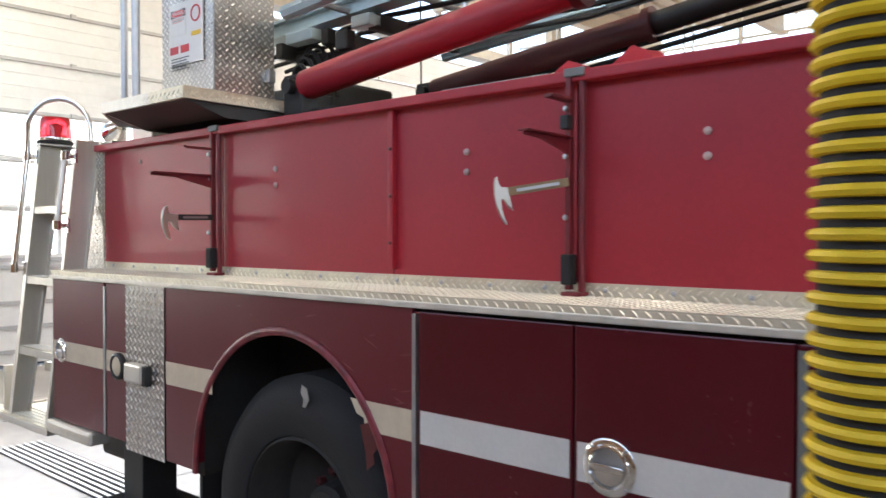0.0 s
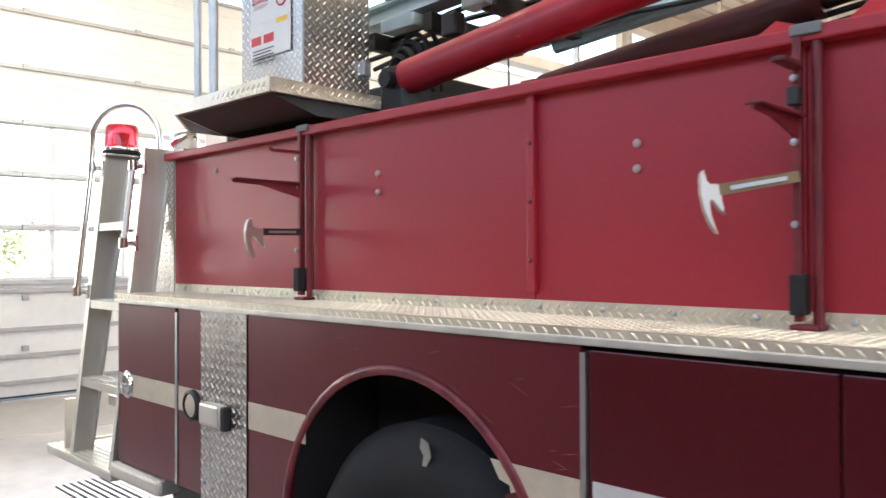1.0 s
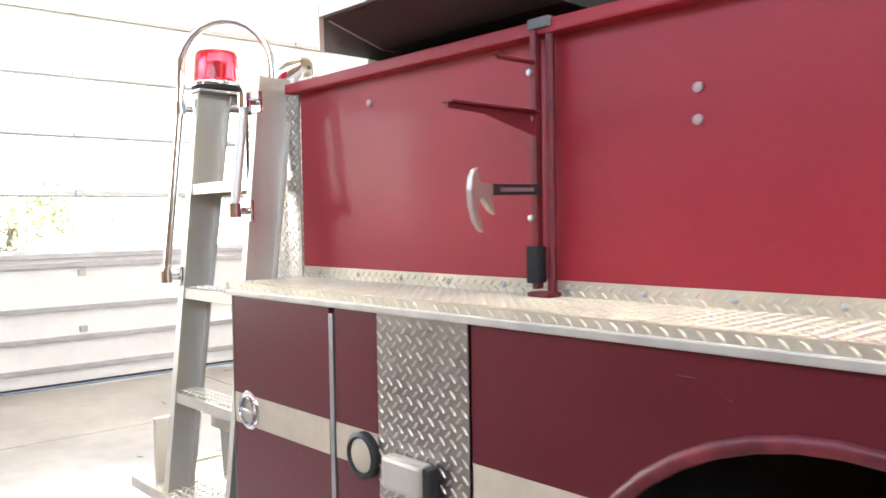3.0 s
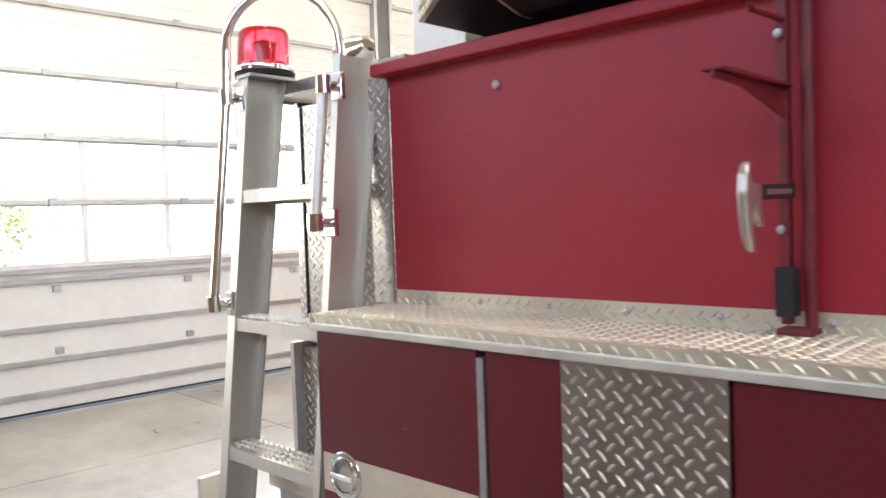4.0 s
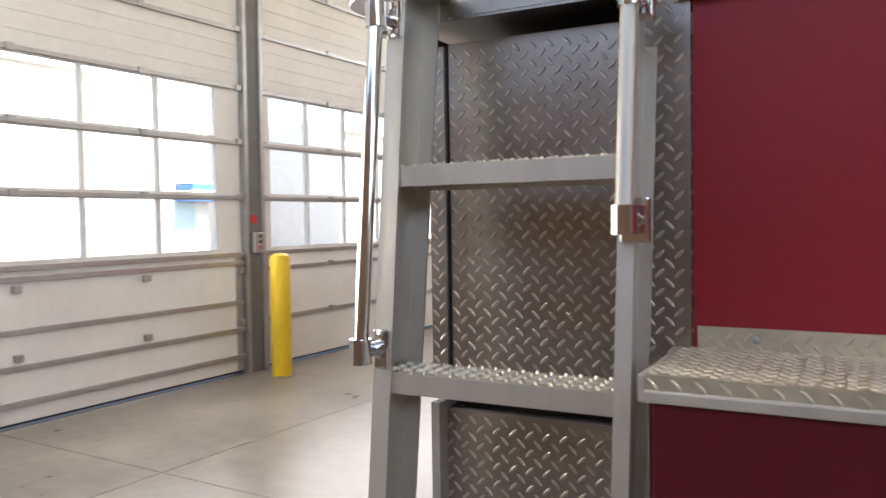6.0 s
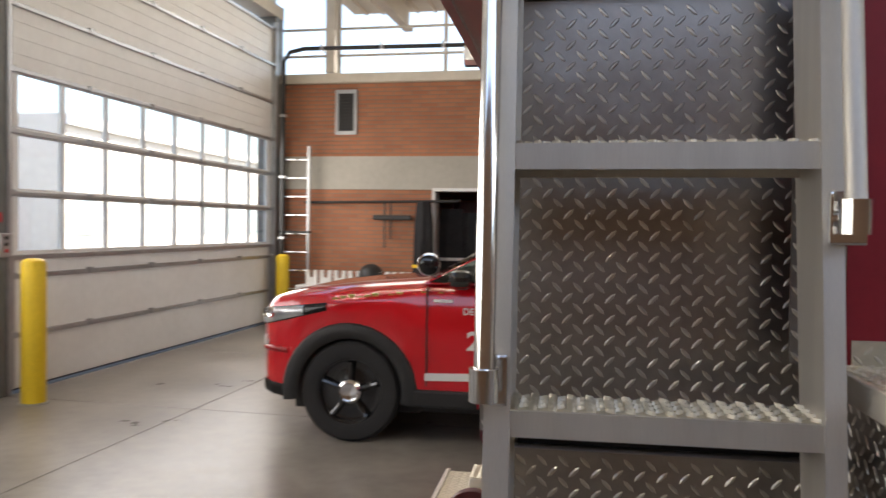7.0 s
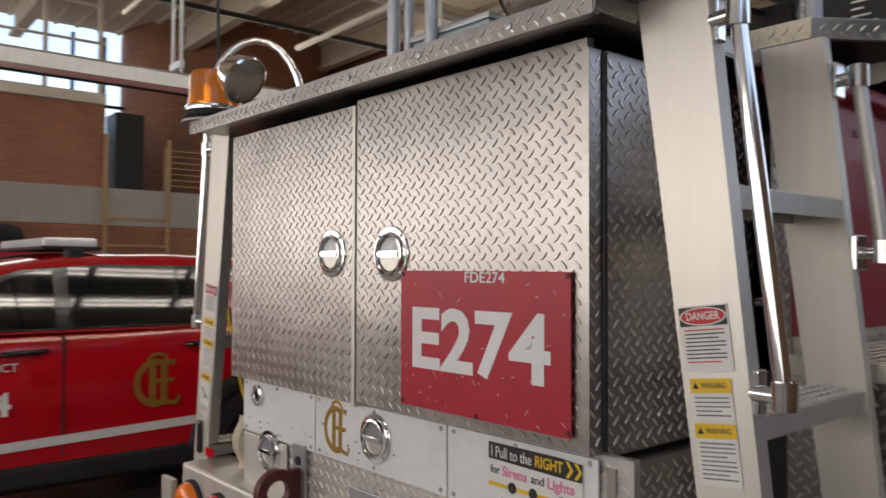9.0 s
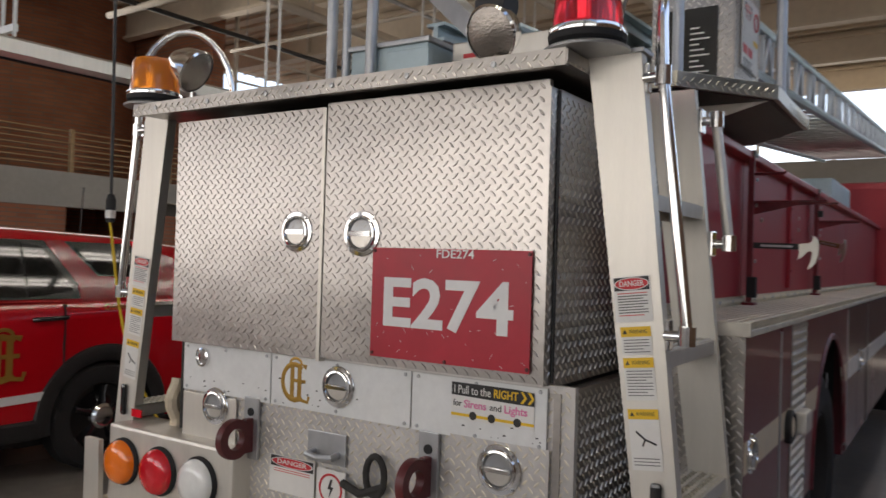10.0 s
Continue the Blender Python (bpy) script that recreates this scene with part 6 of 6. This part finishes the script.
def coat(x, y, z, h, w, mat, s):
    """A hanging turnout coat: a folded, tapering shell."""
    c = thing("turnout_coat", "dark turnout coat hanging from a hook", "coat", "hanging coats", at=TURN)
    r2 = random.Random(s)
    bm = bmesh.new()
    rings = []
    for i in range(8):
        t = i / 7
        ww = w * (0.72 + 0.28 * min(1, t * 4)) * (1 - 0.06 * math.sin(t * 5 + s))
        ring = []
        for k in range(18):
            a = k * math.tau / 18
            f = 1 + 0.16 * math.sin(k * 2.3 + s + t * 2) + r2.uniform(-0.04, 0.04)
            ring.append(bm.verts.new((x + ww * 0.5 * math.cos(a) * f, y + 0.12 * math.sin(a) * f, z - h * t)))
        rings.append(ring)
    for a, b in zip(rings, rings[1:]):
        for k in range(18):
            bm.faces.new((a[k], a[(k + 1) % 18], b[(k + 1) % 18], b[k]))
    bm.faces.new(rings[0]), bm.faces.new(rings[-1])
    part("shell", bm, mat, c, "", True)
    part("band", lathed(pose(x, y, z - h * 0.8) @ Matrix.Diagonal((w * 0.57, 0.145, 1, 1)), [(1, 0), (1.02, 0.02), (1, 0.05)], 18), M["ink_yellow"] if s % 2 else M["silver_tape"], c, "", True)
    return c


coat(-3.28, FY - 0.16, 2.05, 1.35, 0.3, M["cloth_dark"], 1)
for k in range(6):
    coat(-2.95 + k * 0.31, FY + 0.55 + 0.1 * (k % 2), 1.95 - 0.06 * (k % 3), 1.1, 0.5, M["cloth_dark"] if k != 4 else M["coat_maroon"], k + 2)
lk = thing("gear_locker", "open steel gear lockers with a shelf of dark bags", "locker", at=TURN)
for k in range(5):
    x = -3.0 + k * 0.45
    part("divider", boxes((x - 0.01, x + 0.01, FY + 0.9, FY + 1.4, 0, 2.1)), M["maroon"], lk)
part("shelf", boxes((-3.0, -1.2, FY + 0.9, FY + 1.4, 1.6, 1.63)), M["maroon"], lk)
part("back", boxes((-3.0, -1.2, FY + 1.4, FY + 1.42, 0, 2.1)), M["maroon"], lk)
dl2 = thing("duffel_roll", "long black duffel with grey straps on a red cabinet", "bag", at=TURN)
bm = bmesh.new()
tube(bm, [(-1.0 + k * 0.115, FY - 0.35, 2.04 + 0.01 * math.sin(k)) for k in range(13)], [0.1, 0.15] + [0.165 + 0.008 * (k % 2) for k in range(9)] + [0.15, 0.1], 20)
part("roll", bm, M["cloth_dark"], dl2, "", True)
for x in (-0.5, -0.1):
    part("strap", tubes(([(x, FY - 0.35, 2.04), (x + 0.06, FY - 0.35, 2.04)], 0.178), seg=20), M["silver_tape"], dl2, "", True)
rcab = thing("red_cabinet", "tall red steel cabinet against the wall", "cabinet", at=TURN)
part("body", boxes((-1.05, 0.45, FY - 0.6, FY - 0.05, 0.0, 1.88), bevel=0.008), M["cloth_red"], rcab)
for x in (-1.04, -0.29):
    part("door", boxes((x, x + 0.73, FY - 0.62, FY - 0.6, 0.06, 1.86), bevel=0.004), M["sign_red"], rcab)

# exhaust extraction rail and hoses
er = thing("exhaust_rail", "aluminium exhaust extraction rail hanging from the roof", "duct", at=TURN)
part("rail_profile", prism(bmesh.new(), [(-0.09, -0.05), (-0.05, -0.085), (0.05, -0.085), (0.09, -0.05), (0.09, 0.06), (0.06, 0.085), (-0.06, 0.085), (-0.09, 0.06)], (-1.67, 6.0, 3.2), Y, Z, 16.0), M["brushed"], er)
part("rail_slot", boxes((-1.67, 14.3, 5.975, 6.025, 3.105, 3.118)), M["rubber"], er)
for x in (0.6, 3.4, 6.2, 9.0):
    part("hanger", tubes(([(x, 5.9, 3.28), (x, 5.9, 6.4)], 0.016), ([(x, 6.1, 3.28), (x, 6.1, 6.4)], 0.016), seg=8), M["white"], er)
    part("cross_tie", boxes((x - 0.02, x + 0.02, 5.88, 6.12, 3.32, 3.38)), M["white"], er)

cond = thing("conduit_run", "dark pipe run along the high windows", "pipe", at=TURN)
part("pipe", tubes(([(DX + 0.25, FY - 0.5, 0.6), (DX + 0.25, FY - 0.5, 4.3), (DX + 0.35, FY - 0.5, 4.45), (DX + 0.6, FY - 0.5, 4.5), (-1.2, FY - 0.6, 4.45)], 0.035), seg=10), M["black"], cond, "", True)


for x in (-4.9, -3.9, -2.9, -1.9):
    part("clip", boxes((x - 0.02, x + 0.02, FY - 0.62, FY - 0.46, 4.44, 4.54), bevel=0.006), M["steel"], cond)
for z in (1.4, 2.4, 3.4):
    part("clip", boxes((DX + 0.2, DX + 0.3, FY - 0.55, FY - 0.45, z, z + 0.04), bevel=0.006), M["steel"], cond)


def hose_ring():
    h = thing("exhaust_hose", "yellow and black ribbed exhaust hose hanging by the truck", "hose")
    c = HOSE
    pitch = 0.0205
    by = bmesh.new()
    z = 0.25
    while z < 3.4:
        lathe(by, pose(c[0], c[1], z), [(0.052, 0.0), (0.059, 0.0015), (0.062, 0.0065), (0.059, 0.0115), (0.052, 0.013)], 56)
        z += pitch
    part("ribs", by, M["yellow"], h, "yellow ribs", True)
    part("liner", lathed(pose(c[0], c[1], 0.25), [(0.052, 0), (0.052, 3.15)], 48), M["rubber"], h, "", True)
    part("nozzle", lathed(pose(c[0], c[1], 0.0), [(0.08, 0), (0.08, 0.2), (0.05, 0.27)], 28), M["rubber"], h, "", True)
    part("hanger", tubes(([(c[0], c[1], 3.38), (c[0], c[1], 6.5)], 0.012), seg=8), M["steel"], h)
    return h


HOSE = (4.0, -0.935)
hose_ring()

cb = thing("drop_cord", "black and yellow drop cord hanging from the roof", "cord")
part("cord", tubes(([(-0.22, 3.0, 6.5), (-0.13, 3.0, 1.85)], 0.008), seg=8), M["black"], cb)
part("plug", lathed(pose(-0.13, 3.0, 1.72), [(0, 0), (0.02, 0), (0.024, 0.04), (0.024, 0.11), (0.015, 0.14), (0, 0.14)], 16), M["rubber"], cb, "", True)
part("plug_band", lathed(pose(-0.13, 3.0, 1.74), [(0.025, 0.0), (0.0255, 0.02), (0.025, 0.04)], 16), M["paper"], cb, "", True)
part("yellow_lead", tubes(([(-0.13, 3.0, 1.72), (-0.06, 3.0, 1.3), (0.0, 2.98, 1.0), (0.12, 2.9, 0.72), (0.3, 2.75, 0.62), (0.5, 2.5, 0.8), (0.55, 2.28, 1.0)], 0.007), seg=8), M["yellow"], cb, "", True)

# red canvas heaped in the hose bed
tarp = thing("hose_bed_cover", "crumpled red canvas cover lying in the hose bed", "canvas")
bm = bmesh.new()
g = []
for i in range(34):
    row = []
    for j in range(14):
        x, y = 1.75 + i * 0.045, 0.36 + j * 0.05
        z = 2.05 + 0.15 * (0.25 + noise.noise(Vector((x * 3.1, y * 4.2, 1.7)))) + 0.09 * noise.noise(Vector((x * 8, y * 8, 4.0)))
        row.append(bm.verts.new((x, y, max(1.955, z) if 0 < i < 33 and 0 < j < 13 else 1.955)))
    g.append(row)
for i in range(33):
    for j in range(13):
        bm.faces.new((g[i][j], g[i + 1][j], g[i + 1][j + 1], g[i][j + 1]))
part("canvas", bm, M["cloth_red"], tarp, "", True)

# floor drain grating beside the truck
dg = thing("floor_drain", "long dark steel drain grating in the floor", "drain")
# flat dark sheet stands in for the unlit depth under the bars
part("trench_sheet", boxes((-2.1, 1.2, 0.46, 0.81, 0.001, 0.004)), M["dark_fill"], dg)
for k in range(7):
    part("bar", boxes((-2.1, 1.2, 0.465 + k * 0.05, 0.49 + k * 0.05, 0.004, 0.012), bevel=0.002), M["steel"], dg)

# ---- outside the doors ----
for x, y, w, d, h, mat, lab in ((-34, 16, 14, 20, 8.0, "outer", "pale brick shop building across the street"), (-36, -8, 12, 22, 10.0, "outer", "pale fronted building across the street"), (-30, 44, 14, 26, 6.5, "outer", "low pale building across the street")):
    bld = thing("street_building", lab, "building")
    part("wall", boxes((x - w / 2, x + w / 2, y - d / 2, y + d / 2, -0.1, h)), M[mat], bld)
    part("cornice", boxes((x + w / 2, x + w / 2 + 0.3, y - d / 2, y + d / 2, h - 0.5, h)), M["white"], bld)
    n = int(d / 3)
    for k in range(n):
        yy = y - d / 2 + (k + 0.5) * d / n
        for z in (1.0, 4.6):
            if z + 2 < h:
                # pale panels: the washed-out glare outside is put into their colour
                part("window", boxes((x + w / 2, x + w / 2 + 0.06, yy - 0.8, yy + 0.8, z, z + 1.9)), M["steel_blue"], bld)
aw = thing("awning", "blue shop awning with white stripes", "awning")
for k in range(4):
    part("canvas_stripe", boxes((-26.9, -25.9, 24.0, 27.0, 2.5 + k * 0.25, 2.72 + k * 0.25)), material("awning_blue", (0.05, 0.2, 0.6), 0.7) if k % 2 == 0 else M["white"], aw)
for y in (21.8,):
    tl = thing("traffic_light", "traffic signal on a pole across the street", "traffic light")
    part("pole", tubes(([(-22, y, -0.06), (-22, y, 4.2)], 0.06), seg=10), M["steel"], tl)
    part("head", boxes((-21.95, -21.75, y - 0.17, y + 0.17, 2.9, 3.9), bevel=0.03), M["black"], tl)
    for k, mt in enumerate(("lens_white", "lens_amber", "lens_red")):
        part("lamp", lathed(face(-21.75, y, 3.08 + k * 0.31, Y, Z), [(0.11, 0), (0.1, 0.02), (0, 0.03)], 16), M[mt], tl)


def street_tree(x, y, h, seed):
    """A tapered trunk with limbs and a crown of many small leaves."""
    r2 = random.Random(seed)
    t = thing("street_tree", "leafy green street tree outside the doors", "tree", "street trees")
    bm = bmesh.new()
    tube(bm, [(x, y, -0.06), (x + 0.05, y, h * 0.25), (x, y + 0.1, h * 0.5), (x + 0.1, y, h * 0.8)], [0.16, 0.12, 0.09, 0.03], 10)
    tips = []
    for k in range(14):
        a, z0 = r2.uniform(0, math.tau), r2.uniform(0.3, 0.6) * h
        e = (x + math.cos(a) * r2.uniform(0.8, 1.9), y + math.sin(a) * r2.uniform(0.8, 1.9), z0 + r2.uniform(0.2, 0.4) * h)
        tube(bm, [(x, y, z0), ((x + e[0]) / 2, (y + e[1]) / 2, (z0 + e[2]) / 2 + 0.1), e], [0.05, 0.03, 0.01], 6)
        tips.append(e)
    part("trunk", bm, M["bark"], t, "", True)
    bm = bmesh.new()
    for k in range(1800):
        c = r2.choice(tips)
        p = Vector((c[0] + r2.gauss(0, 0.45), c[1] + r2.gauss(0, 0.45), c[2] + r2.gauss(0, 0.4)))
        u = Vector((r2.gauss(0, 1), r2.gauss(0, 1), r2.gauss(0, 1))).normalized()
        v = u.orthogonal().normalized()
        sz = r2.uniform(0.05, 0.1)
        bm.faces.new([bm.verts.new(p + q) for q in (u * sz, v * sz * 0.5, -u * sz, -v * sz * 0.5)])
    part("crown", bm, M["leaf"], t)
    return t


street_tree(-21.0, 4.6, 2.3, 3)
